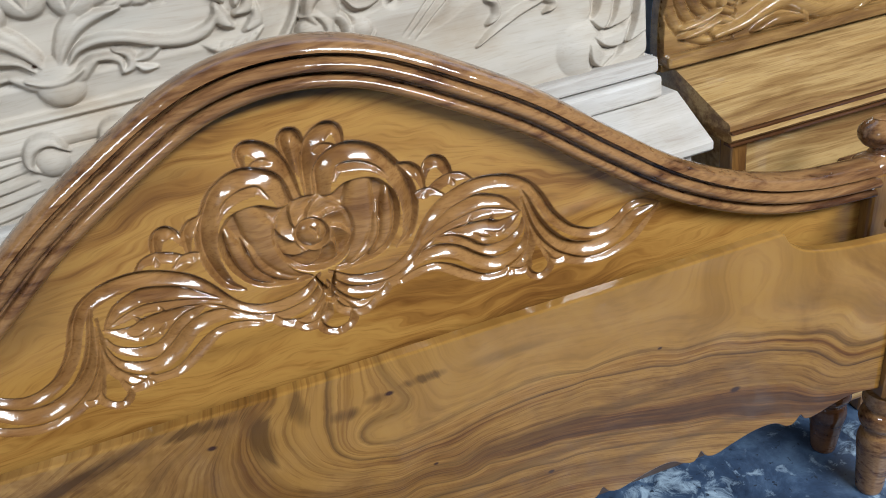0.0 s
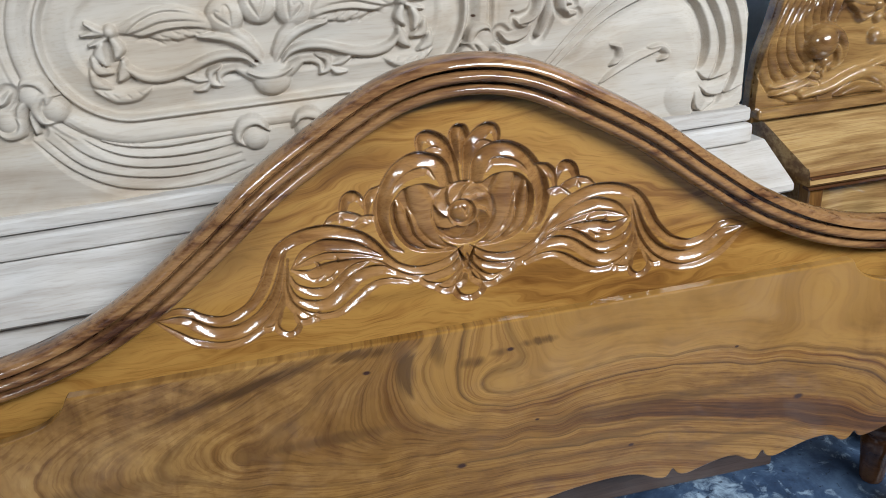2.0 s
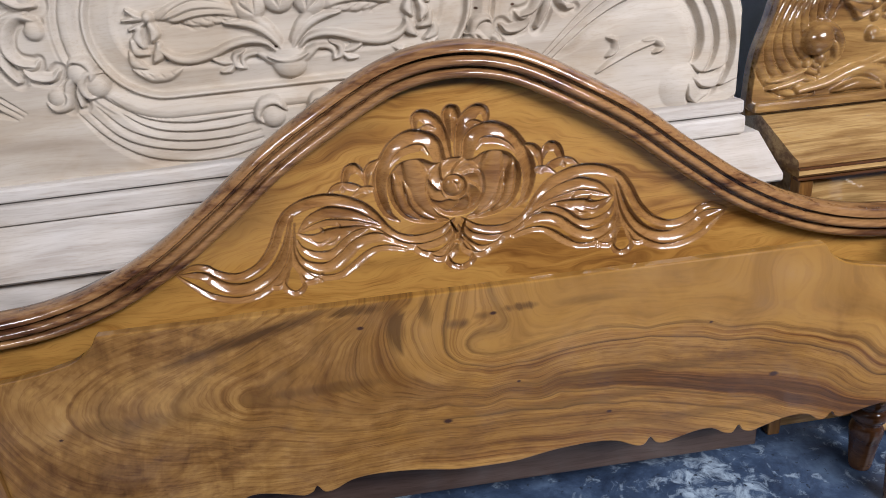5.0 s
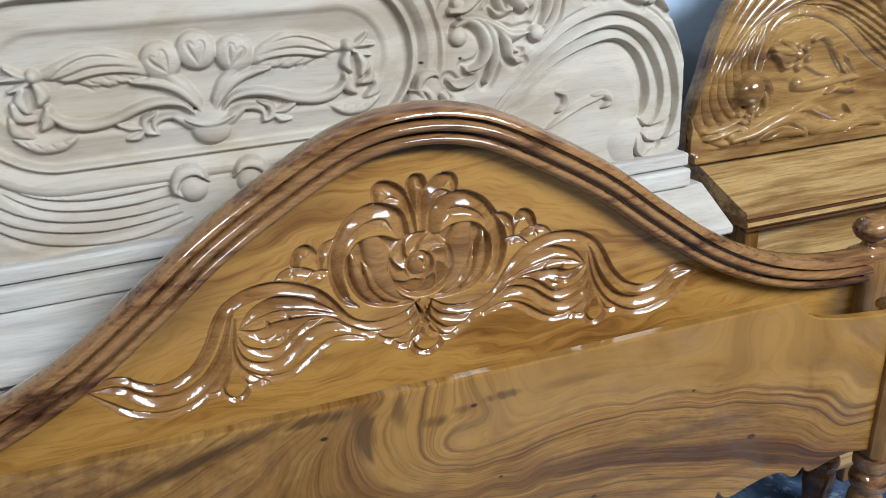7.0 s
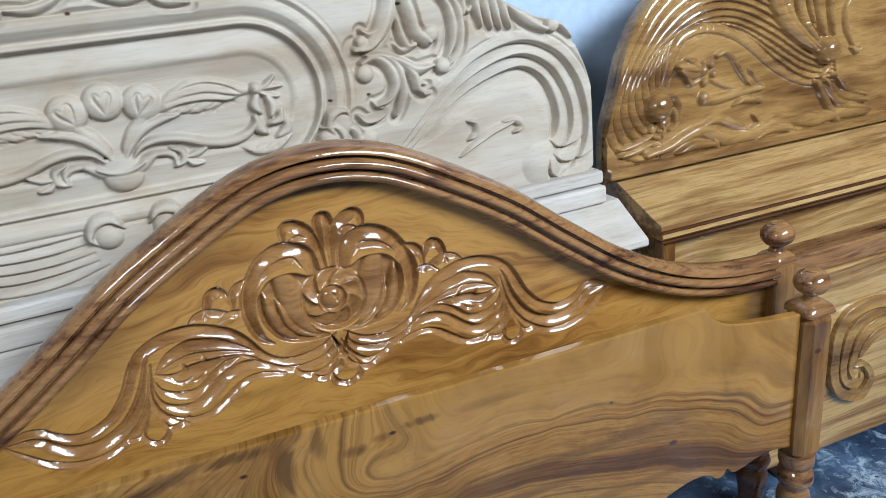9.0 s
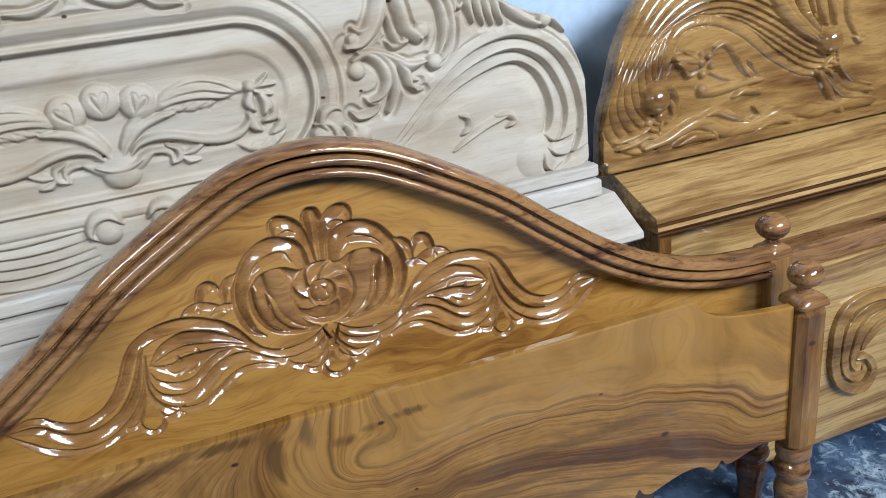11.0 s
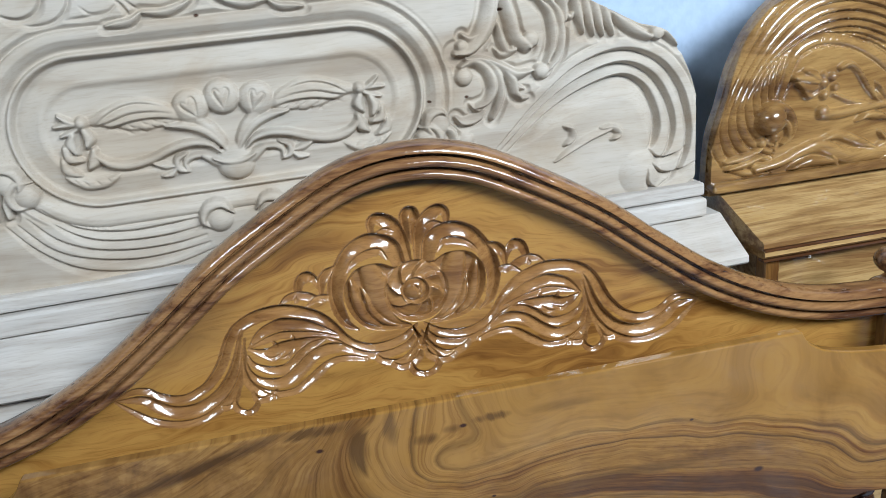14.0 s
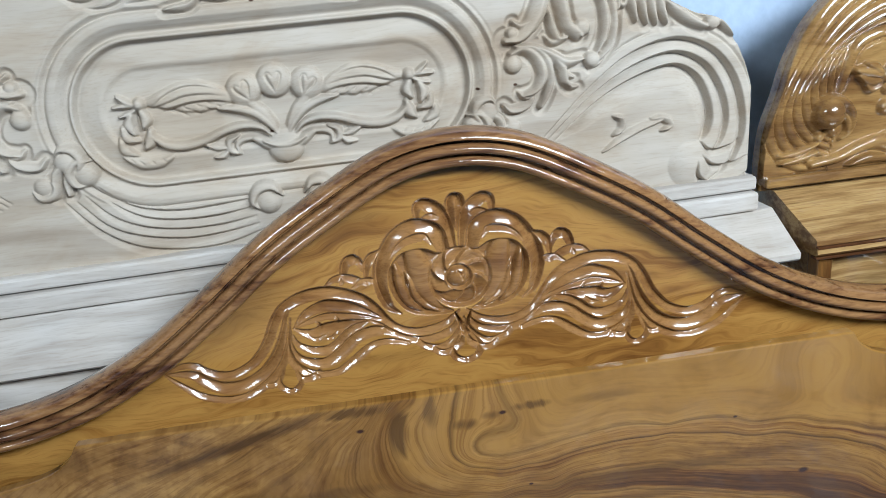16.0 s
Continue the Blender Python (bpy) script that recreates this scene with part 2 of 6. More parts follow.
    # one dark streak that climbs towards the upper edge
    dx = n.math("MULTIPLY", n.math("ADD", n.x, 0.38), 1 / 0.16)
    dz = n.math("MULTIPLY", n.math("SUBTRACT", n.z, n.math("MULTIPLY_ADD", n.x, 0.245, 0.702)), 1 / 0.013)
    slant = n.math("POWER", 2.718, n.math("MULTIPLY", n.math("MULTIPLY_ADD", dx, dx, n.math("MULTIPLY", dz, dz)), -1.0))
    slant = n.math("MULTIPLY", slant, n.math("MULTIPLY_ADD", fine, 1.6, 0.1))
    col = n.mix(n.ramp(slant, [(0.3, (0, 0, 0)), (0.8, (0.9,) * 3)]), col, (0.055, 0.024, 0.006))
    for cx, cz, size in ((0.551, 0.389, 0.006), (0.235, 0.357, 0.0035), (-0.065, 0.386, 0.0055), (-0.197, 0.6, 0.004), (0.068, 0.451, 0.0025), (0.029, 0.596, 0.004), (-0.724, 0.459, 0.0025), (0.42, 0.52, 0.0025)):
        col = n.mix(n.ramp(n.hump(cx, cz, size * 1.7, size), [(0.25, (0, 0, 0)), (0.75, (1, 1, 1))]), col, (0.04, 0.016, 0.008))
    n.link(col, n.b.inputs["Base Color"])
    n.link(n.bump(n.math("MULTIPLY_ADD", fine, 0.5, lines), 0.05, 0.002), n.b.inputs["Normal"])
    n.link(n.bump(n.noise(n.p, 30.0, 3.0), 0.14, 0.002), n.b.inputs["Coat Normal"])
    return n.m


slab_wood = slab_material()
# the lower rail's wood, with the shade under the slab put into its colour
RAIL_SHADED = [(0.3, (0.03, 0.018, 0.014)), (0.5, (0.055, 0.034, 0.026)), (0.7, (0.08, 0.05, 0.038))]
FOOTW = [(0.3, (0.045, 0.017, 0.007)), (0.5, (0.085, 0.034, 0.013)), (0.7, (0.13, 0.056, 0.02))]
foot_wood = wood("dark_turned_wood", FOOTW, 1.0, 9.0, 0.05, 3.0, rough=0.3)
shaded_rail_wood = wood("rail_wood_with_shade", RAIL_SHADED, 0.8, 8.0, 0.05, 2.0, rough=0.4, coat=0.6)
POST = [(0.3, (0.09, 0.038, 0.012)), (0.45, (0.19, 0.09, 0.024)), (0.58, (0.27, 0.138, 0.038)), (0.74, (0.15, 0.066, 0.018))]
post_wood = wood("post_lacquered_wood", POST, 1.0, 8.0, 0.05, 2.5, fine=0.3, upright=True, knots=((0.865, 0.5, 0.006), (0.9, 0.49, 0.005)))
SHELF = [(0.32, (0.18, 0.092, 0.033)), (0.43, (0.31, 0.183, 0.07)), (0.53, (0.455, 0.298, 0.125)), (0.63, (0.4, 0.243, 0.09)), (0.74, (0.225, 0.118, 0.04))]
shelf_wood = wood("streaked_lacquered_wood", SHELF, 0.5, 9.0, 0.05, 2.0, fine=0.5)
FANW = [(0.3, (0.093, 0.042, 0.016)), (0.45, (0.202, 0.106, 0.035)), (0.6, (0.34, 0.2, 0.07)), (0.75, (0.186, 0.092, 0.032))]
fan_wood = wood("fan_lacquered_wood", FANW, 1.2, 7.0, 0.08, 3.0, rough=0.3, fine=0.3, ripple=0.35)
RAW = [(0.3, (0.32, 0.27, 0.216)), (0.45, (0.415, 0.366, 0.305)), (0.58, (0.47, 0.424, 0.364)), (0.75, (0.39, 0.341, 0.282))]
raw_wood = wood("raw_wood", RAW, 0.7, 7.0, 0.06, 2.5, rough=0.72, coat=0.0, fine=0.14, relief=0.12, pore=0.22, blotch=0.55, knots=((-0.017, 1.247, 0.0032), (0.363, 1.054, 0.003), (0.433, 1.055, 0.003), (0.509, 1.203, 0.0035), (-0.02, 1.022, 0.0028)))


# raw wood made paler and cooler: overhead light put into ledge and base colour
LIT_RAW = [(0.3, (0.36, 0.325, 0.29)), (0.45, (0.47, 0.44, 0.405)), (0.58, (0.54, 0.515, 0.485)), (0.75, (0.43, 0.4, 0.365))]
lit_raw_wood = wood("raw_wood_lit", LIT_RAW, 0.7, 9.0, 0.05, 2.5, rough=0.7, coat=0.0, fine=0.3, relief=0.1, pore=0.3, blotch=0.4)


def wall_material():
    n = Nodes("wall_paint", 0.75)
    a = n.noise(n.p, 5.0, 5.0, 0.65)
    b = n.noise(n.p, 40.0, 3.0)
    col = n.ramp(a, [(0.32, (0.3, 0.38, 0.5)), (0.42, (0.385, 0.485, 0.635)), (0.5, (0.41, 0.515, 0.67)), (0.7, (0.44, 0.55, 0.7))])
    col = n.mix(0.25, col, n.ramp(b, [(0.35, (0.7, 0.72, 0.76)), (0.6, (1, 1, 1))]), "MULTIPLY")
    n.link(col, n.b.inputs["Base Color"])
    n.link(n.bump(a, 0.3, 0.01), n.b.inputs["Normal"])
    return n.m


def floor_material():
    n = Nodes("floor_paint", 0.42)
    a = n.noise(n.p, 7.0, 6.0, 0.7, 0.4)
    b = n.noise(n.p, 26.0, 5.0, 0.7, 0.8)
    c = n.noise(n.p, 3.0, 3.0)
    col = n.ramp(a, [(0.34, (0.012, 0.02, 0.04)), (0.5, (0.035, 0.06, 0.11)), (0.66, (0.085, 0.135, 0.215))])
    v = n.math("ADD", n.math("MULTIPLY", b, 0.6), n.math("MULTIPLY", c, 0.5))
    chips = n.ramp(v, [(0.57, (0, 0, 0)), (0.66, (0.75,) * 3), (0.72, (1, 1, 1))])
    col = n.mix(chips, col, (0.35, 0.45, 0.54))
    spots = n.ramp(n.noise(n.p, 60.0, 3.0, 0.6), [(0.62, (0, 0, 0)), (0.68, (1, 1, 1))])
    col = n.mix(spots, col, (0.02, 0.03, 0.05))
    n.link(col, n.b.inputs["Base Color"])
    n.link(n.ramp(a, [(0.3, (0.3,) * 3), (0.7, (0.55,) * 3)]), n.b.inputs["Roughness"])
    n.link(n.bump(v, 0.25, 0.004), n.b.inputs["Normal"])
    return n.m


def plaster_material():
    n = Nodes("grey_plaster", 0.8)
    n.link(n.ramp(n.noise(n.p, 4.0, 5.0), [(0.35, (0.09, 0.088, 0.085)), (0.65, (0.14, 0.136, 0.13))]), n.b.inputs["Base Color"])
    return n.m


wall_paint, floor_paint, plaster = wall_material(), floor_material(), plaster_material()


# ---- builders ----
def finish(name, bm, material, parent=None, label="", smooth=True, angle=14):
    bmesh.ops.recalc_face_normals(bm, faces=bm.faces)
    me = bpy.data.meshes.new(name)
    bm.to_mesh(me)
    bm.free()
    me.materials.append(material)
    if smooth:
        for p in me.polygons:
            p.use_smooth = True
        me.set_sharp_from_angle(angle=radians(angle))
    ob = new(name, me)
    if parent is not None:
        ob.parent = parent
    if label:
        ob["label"] = label
    return ob


def part(name, bm, material, parent, label="", smooth=True, angle=14):
    return finish(name, bm, material, parent, label, smooth, angle)


def spline(points, steps=8):
    """Catmull-Rom through the points (tuples of any length)."""
    p = np.array(points, float)
    p = np.vstack([2 * p[0] - p[1], p, 2 * p[-1] - p[-2]])
    out = []
    for i in range(1, len(p) - 2):
        for k in range(steps):
            u = k / steps
            a, b, c, d = p[i - 1], p[i], p[i + 1], p[i + 2]
            out.append(0.5 * (2 * b + (c - a) * u + (2 * a - 5 * b + 4 * c - d) * u * u + (3 * b - a - 3 * c + d) * u ** 3))
    out.append(p[-2])
    return np.array(out)


def box_bm(x0, x1, y0, y1, z0, z1, bevel=0.004, seg=2):
    bm = bmesh.new()
    bmesh.ops.create_cube(bm, size=1, matrix=Matrix.Translation(((x0 + x1) / 2, (y0 + y1) / 2, (z0 + z1) / 2)) @ Matrix.Diagonal((x1 - x0, y1 - y0, z1 - z0, 1)))
    if bevel:
        bmesh.ops.bevel(bm, geom=list(bm.edges), offset=bevel, segments=seg, profile=0.5, affect="EDGES")
    return bm


def strip_board(xs, ztop, zbot, y0, y1, ease=0.004):
    """A board in the xz plane from front y0 to back y1, between two edge curves, its front arris eased."""
    bm = bmesh.new()
    rings = []
    for x, a, b in zip(xs, ztop, zbot):
        co = [(x, y0, b + ease), (x, y0, a - ease), (x, y0 + ease * 0.3, a - ease * 0.3), (x, y0 + ease, a), (x, y1, a), (x, y1, b), (x, y0 + ease, b), (x, y0 + ease * 0.3, b + ease * 0.3)]
        rings.append([bm.verts.new(c) for c in co])
    for r, s in zip(rings, rings[1:]):
        for i in range(8):
            bm.faces.new((r[i], r[(i + 1) % 8], s[(i + 1) % 8], s[i]))
    bm.faces.new(rings[0])
    bm.faces.new(rings[-1][::-1])
    return bm


def lathe(profile, seg=40, at=(0, 0, 0)):
    """A turned piece from (radius, height) pairs."""
    bm = bmesh.new()
    rings = []
    for r, z in spline(profile, 3):
        r = max(r, 0.0008)
        rings.append([bm.verts.new((at[0] + r * math.cos(2 * math.pi * k / seg), at[1] + r * math.sin(2 * math.pi * k / seg), at[2] + z)) for k in range(seg)])
    for r, s in zip(rings, rings[1:]):
        for k in range(seg):
            bm.faces.new((r[k], r[(k + 1) % seg], s[(k + 1) % seg], s[k]))
    bm.faces.new(rings[0][::-1])
    bm.faces.new(rings[-1])
    return bm


def sweep_xz(path, profile, closed=False):
    """Sweep a (normal, y) profile along a curve in the xz plane."""
    bm = bmesh.new()
    path = np.array(path, float)
    if closed:
        t = np.roll(path, -1, 0) - np.roll(path, 1, 0)
    else:
        t = np.gradient(path, axis=0)
    t /= np.linalg.norm(t, axis=1)[:, None]
    rings = []
    for (x, z), (tx, tz) in zip(path, t):
        rings.append([bm.verts.new((x - tz * n, y, z + tx * n)) for n, y in profile])
    m = len(profile)
    for r, s in zip(rings, rings[1:] + rings[:1] if closed else rings[1:]):
        for i in range(m):
            bm.faces.new((r[i], r[(i + 1) % m], s[(i + 1) % m], s[i]))
    if not closed:
        bm.faces.new(rings[0])
        bm.faces.new(rings[-1][::-1])
    return bm


ROUND = [(-1, -0.2), (-1, 0.25), (-0.93, 0.5), (-0.72, 0.78), (-0.38, 0.95), (0, 1), (0.38, 0.95), (0.72, 0.78), (0.93, 0.5), (1, 0.25), (1, -0.2)]
CUT = [(-1, -0.2), (-1, 0.5), (-0.94, 0.75), (-0.8, 0.93), (-0.45, 1), (0, 0.93), (0.45, 1), (0.8, 0.93), (0.94, 0.75), (1, 0.5), (1, -0.2)]
FLAT = [(-1, -0.2), (-1, 0.8), (-0.96, 1), (0, 1.01), (0.96, 1), (1, 0.8), (1, -0.2)]
COVE = [(-1, -0.2), (-1, 0.86), (-0.93, 0.97), (-0.82, 1), (-0.7, 0.96), (-0.4, 0.83), (0, 0.77), (0.4, 0.83), (0.7, 0.96), (0.82, 1), (0.93, 0.97), (1, 0.86), (1, -0.2)]


def stroke_bm(points, width, taper, height, y0=0.0, shape=ROUND, steps=6, widths=None, tilt=0.0):
    """One carved strand: a tapered, rounded band laid on the plane y0, proud towards -y. taper: width at start, middle and end."""
    path = spline(points, steps)
    seg = np.linalg.norm(np.diff(path, axis=0), axis=1)
    s = np.r_[0, np.cumsum(seg)]
    s /= s[-1]
    t = np.gradient(path, axis=0)
    t /= np.linalg.norm(t, axis=1)[:, None]
    k = np.where(s < 0.5, taper[0] + (taper[1] - taper[0]) * np.sin(np.pi * s), taper[2] + (taper[1] - taper[2]) * np.sin(np.pi * s))
    if widths is not None:
        k = k * np.interp(s, np.linspace(0, 1, len(widths)), widths)
    bm = bmesh.new()
    rings = []
    ends = np.minimum(s, 1 - s) * sum(seg) / (0.5 * width)
    cap = np.sqrt(np.clip(1 - (1 - np.clip(ends, 0.03, 1)) ** 2, 0, 1))
    rough_cut = random.Random(int(1000 * (path[0][0] + 3 * path[0][1] + 7 * width)))
    cuts = np.interp(np.arange(len(path)), np.arange(0, len(path) + 2, 2), [rough_cut.uniform(-1, 1) for _ in range(len(np.arange(0, len(path) + 2, 2)))])
    for (x, z), (tx, tz), q, c, cut in zip(path, t, k, cap, cuts):
        w = 0.5 * width * q * c
        h = height * (q ** 0.6) * (0.45 + 0.55 * c)
        rings.append([bm.verts.new((x - tz * u * w, y0 - v * h + ((tilt * tx + 0.35 * tilt * cut) * u * w if v > 0 else 0), z + tx * u * w)) for u, v in shape])
    m = len(shape)
    for a, b in zip(rings, rings[1:]):
        for i in range(m - 1):
            bm.faces.new((a[i], a[i + 1], b[i + 1], b[i]))
    bm.faces.new(rings[0])
    bm.faces.new(rings[-1][::-1])
    return bm


def carve(rows, material, parent, k=0.55, y0=0.0, shape=CUT, mirror=True, axis=0.0, tilt=0.28, ground=0.0, angle=50):
    """Strands (name, width, taper, points), and their mirror images across the axis."""
    for name, width, taper, points in rows:
        for s in ((1, -1) if mirror else (1,)):
            pts = [(axis + s * x, z) for x, z in points]
            sh = shape if s == 1 else [(-u, v) for u, v in shape]
            part(name, stroke_bm(pts, width, taper, width * k, y0, sh, tilt=tilt), material, parent, angle=angle)
            if ground:
                part("ground", stroke_bm(pts, width * 1.7, taper, ground, y0, FLAT), material, parent, angle=50)


def empty(name, at=(0, 0, 0), rz=0.0, label="", category="", group=""):
    ob = new(name)
    ob.matrix_world = pose(*at, 0, 0, rz)
    return tagged(ob, label, category, group)


# ---- room ----
def slab_of(name, dims, material, label, category):
    return tagged(finish(name, box_bm(*dims, 0), material, smooth=False), label, category, kind="structure")


slab_of("floor", (-4.5, 4.5, -5.2, 0.75, -0.1, 0), floor_paint, "blue painted concrete floor, worn and mottled with white", "floor")
slab_of("wall_back", (-4.5, 4.5, 0.6, 0.75, 0, 3), wall_paint, "pale blue painted plaster wall with grey stains", "wall")
slab_of("ceiling", (-4.65, 4.65, -5.2, 0.75, 3, 3.1), plaster, "plain grey plaster ceiling", "ceiling")


slab_of("wall_right", (4.5, 4.65, -5.05, 0.75, 0, 3), plaster, "plain grey plaster wall", "wall")
for a, b, p, q in ((-5.05, -3.9, 0, 3), (-2.5, 0.75, 0, 3), (-3.9, -2.5, 0, 1.8), (-3.9, -2.5, 2.8, 3)):
    slab_of("wall_left", (-4.65, -4.5, a, b, p, q), plaster, "plain grey plaster wall round a high opening", "wall")
for a, b, p, q in ((-4.65, 2.1, 0, 3), (3.5, 4.65, 0, 3), (2.1, 3.5, 0, 1.8), (2.1, 3.5, 2.8, 3)):
    slab_of("wall_front", (a, b, -5.2, -5.05, p, q), plaster, "plain grey plaster wall round a high opening", "wall")

# ---- lacquered headboard ----
ARCH = [(0, 1.036), (0.06, 1.03), (0.12, 1.011), (0.2, 0.969), (0.3, 0.908), (0.4, 0.831), (0.51, 0.753), (0.625, 0.696), (0.74, 0.664), (0.865, 0.652)]
half = spline([(-x, z) for x, z in ARCH[2:0:-1]] + ARCH, 8)
half = half[half[:, 0] >= -1e-6]
arch = np.vstack([half[::-1] * (-1, 1), half[1:]])
head = empty("headboard", (0, 0, 0), 0, "glossy honey-brown lacquered wooden headboard with carved floral crest", "headboard")
PROFILE = [(-0.03, 0.03), (0.01, 0.03), (0.02, 0.026), (0.026, 0.014), (0.0275, 0.0), (0.026, -0.014), (0.022, -0.026), (0.016, -0.0325), (0.011, -0.033), (0.0092, -0.028), (0.0082, -0.0165), (0.0054, -0.0165),
           (0.0045, -0.029), (0.001, -0.0355), (-0.004, -0.0375), (-0.0085, -0.035), (-0.0108, -0.0285), (-0.0119, -0.0165), (-0.0147, -0.0165), (-0.0162, -0.027), (-0.02, -0.032), (-0.0245, -0.032), (-0.029, -0.027), (-0.0315, -0.018), (-0.033, 0.0)]
part("arched_moulding", sweep_xz(arch - (0, 0.027), PROFILE), moulding_wood, head, "brown arched moulding with three rounded ridges", angle=60)
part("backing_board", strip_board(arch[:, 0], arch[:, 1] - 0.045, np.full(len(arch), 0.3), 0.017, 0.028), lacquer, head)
# the rail's dark tone stands for the slab's shade on it
part("lower_rail", box_bm(-0.74, 0.605, 0.0, 0.024, 0.12, 0.298), shaded_rail_wood, head, "lower rail, coloured dark for the shade behind the slab")
FOOT = [(0.018, 0), (0.022, 0.004), (0.025, 0.03), (0.029, 0.07), (0.033, 0.1), (0.03, 0.118), (0.026, 0.126), (0.031, 0.134), (0.036, 0.146), (0.033, 0.16), (0.027, 0.168), (0.034, 0.178), (0.034, 0.2)]
def square_cap(x, y, z, half_w, round_r=0.016, rise=0.026):
    """A post's cap: a square plate that sweeps up to a round neck."""
    bm = bmesh.new()
    rings = []
    for k, h in ((0.96, 0.0), (0.98, 0.004), (0.96, 0.009), (0.9, 0.014), (0.78, 0.0185), (0.6, 0.022), (0.42, 0.0245), (0.0, rise)):
        ring_ = []
        for i in range(32):
            a = 2 * math.pi * (i + 0.5) / 32
            c_, s_ = math.cos(a), math.sin(a)
            sq = half_w * k / max(abs(c_), abs(s_)) if k else round_r
            blend = min(1.0, max(0.0, (1.0 - k) / 0.6))
            r = (1 - blend) * min(sq, half_w * k * 1.33) + blend * max(half_w * k, round_r)
            ring_.append(bm.verts.new((x + r * c_, y + r * s_, z + h)))
        rings.append(ring_)
    for a, b in zip(rings, rings[1:]):
        for j in range(32):
            bm.faces.new((a[j], a[(j + 1) % 32], b[(j + 1) % 32], b[j]))
    bm.faces.new(rings[0][::-1])
    bm.faces.new(rings[-1])
    return bm


BALL = [(0.013, -0.006), (0.013, 0.004)] + [(max(0.014, 0.033 * math.sin(a)), 0.029 - 0.026 * math.cos(a)) for a in np.linspace(0.4, 2.95, 14)] + [(0.004, 0.0548), (0.0008, 0.055)]
for s in (-1, 1):
    x = 0.893 * s
    post = part("post", box_bm(x - 0.029, x + 0.029, -0.022, 0.036, 0.19, 0.632, 0.006), post_wood, head)
    part("foot", lathe([(r * 1.05, z) for r, z in FOOT], at=(x - 0.02 * s, 0.016, 0)), foot_wood, head, "dark turned wooden foot", angle=60)
    part("cap", square_cap(x, 0.007, 0.631, 0.031), moulding_wood, post, angle=60)
    part("finial", lathe(BALL, at=(x, 0.008, 0.66)), moulding_wood, post, "brown turned ball finial", angle=60)

class Relief:
    """A carved board front: gouges cut into the plane and ridges left standing, each one a part of its own."""

    def __init__(self, xs, zs, axis=0.0):
        self.xs, self.zs, self.axis = np.array(xs), np.array(zs), axis
        self.X, self.Z = np.meshgrid(self.xs, self.zs, indexing="ij")
        self.H = np.zeros(self.X.shape)
        self.own = np.zeros(self.X.shape, int)
        self.names = ["carved_front"]

    def window(self, x0, x1, z0, z1):
        i0, i1 = np.searchsorted(self.xs, (x0, x1))
        j0, j1 = np.searchsorted(self.zs, (z0, z1))
        return slice(i0, max(i0 + 1, i1)), slice(j0, max(j0 + 1, j1))

    def near(self, points, reach, steps):
        """The window round a curve, and there the distance to it, its side (1: right) and the place along it."""
        path = spline(points, steps)
        s = np.r_[0, np.cumsum(np.linalg.norm(np.diff(path, axis=0), axis=1))]
        box = self.window(path[:, 0].min() - reach, path[:, 0].max() + reach, path[:, 1].min() - reach, path[:, 1].max() + reach)
        X, Z = self.X[box], self.Z[box]
        xs, zs = self.xs[box[0]], self.zs[box[1]]
        best, side, place = np.full(X.shape, 9.0), np.zeros(X.shape), np.zeros(X.shape)
        for p, q, s0, s1 in zip(path, path[1:], s, s[1:]):
            i0, i1 = np.searchsorted(xs, (min(p[0], q[0]) - reach, max(p[0], q[0]) + reach))
            j0, j1 = np.searchsorted(zs, (min(p[1], q[1]) - reach, max(p[1], q[1]) + reach))
            if i0 >= i1 or j0 >= j1:
                continue
            w = (slice(i0, i1), slice(j0, j1))
            dx, dz = q - p
            px, pz = X[w] - p[0], Z[w] - p[1]
            k = np.clip((px * dx + pz * dz) / (dx * dx + dz * dz + 1e-12), 0, 1)
            d = np.hypot(px - k * dx, pz - k * dz)
            closer = d < best[w] - 1e-9
            best[w] = np.where(closer, d, best[w])
            side[w] = np.where(closer, np.where(dz * px - dx * pz >= 0, 1.0, -1.0), side[w])
            place[w] = np.where(closer, (s0 + k * (s1 - s0)) / s[-1], place[w])
        return box, best, side, place

    def put(self, name, h, mask, box=(slice(None), slice(None))):
        if mask.any():
            self.names.append(name)
            self.H[box] = np.where(mask, h, self.H[box])
            self.own[box] = np.where(mask, len(self.names) - 1, self.own[box])

    def each(self, points, mirror):
        for q in (1, -1) if mirror else (1,):
            yield q, [(self.axis + q * x, z) for x, z in points]

    def gouge(self, name, points, widths, side=1, depth=0.0135, wall=0.0068, mirror=True, steps=5, deeper=False, steep=0.6):
        """A cut that drops steeply along a curve and climbs again over its width to one side; deeper: into what stands there already."""
        for q, pts in self.each(points, mirror):
            box, d, sg, s = self.near(pts, max(widths) + 0.002, steps)
            w = np.interp(s, np.linspace(0, 1, len(widths)), widths)
            a = np.minimum(wall, 0.28 * w)
            deep = np.minimum(depth, steep * w)
            kink = 0.4 * a
            fall, up = np.clip(d / a, 0, 1), np.clip((d - a) / kink, 0, 1)
            climb = np.clip((d - a - kink) / (w - a - kink), 0, 1)
            h = np.where(d < a, -deep * (0.5 - 0.5 * np.cos(np.pi * fall)), -deep * np.where(d < a + kink, 1 - 0.2 * up, 0.8 * (1 - climb) ** (1.0 + 16 * w)))
            h = h + self.H[box] if deeper else h
            half = (self.X[box] - self.axis) * np.sign(pts[0][0] - self.axis) > -0.0005 if mirror else True
            self.put(name, h, (sg * side * q > 0) & (d < w) & half & (h < self.H[box] - 1e-6), box)

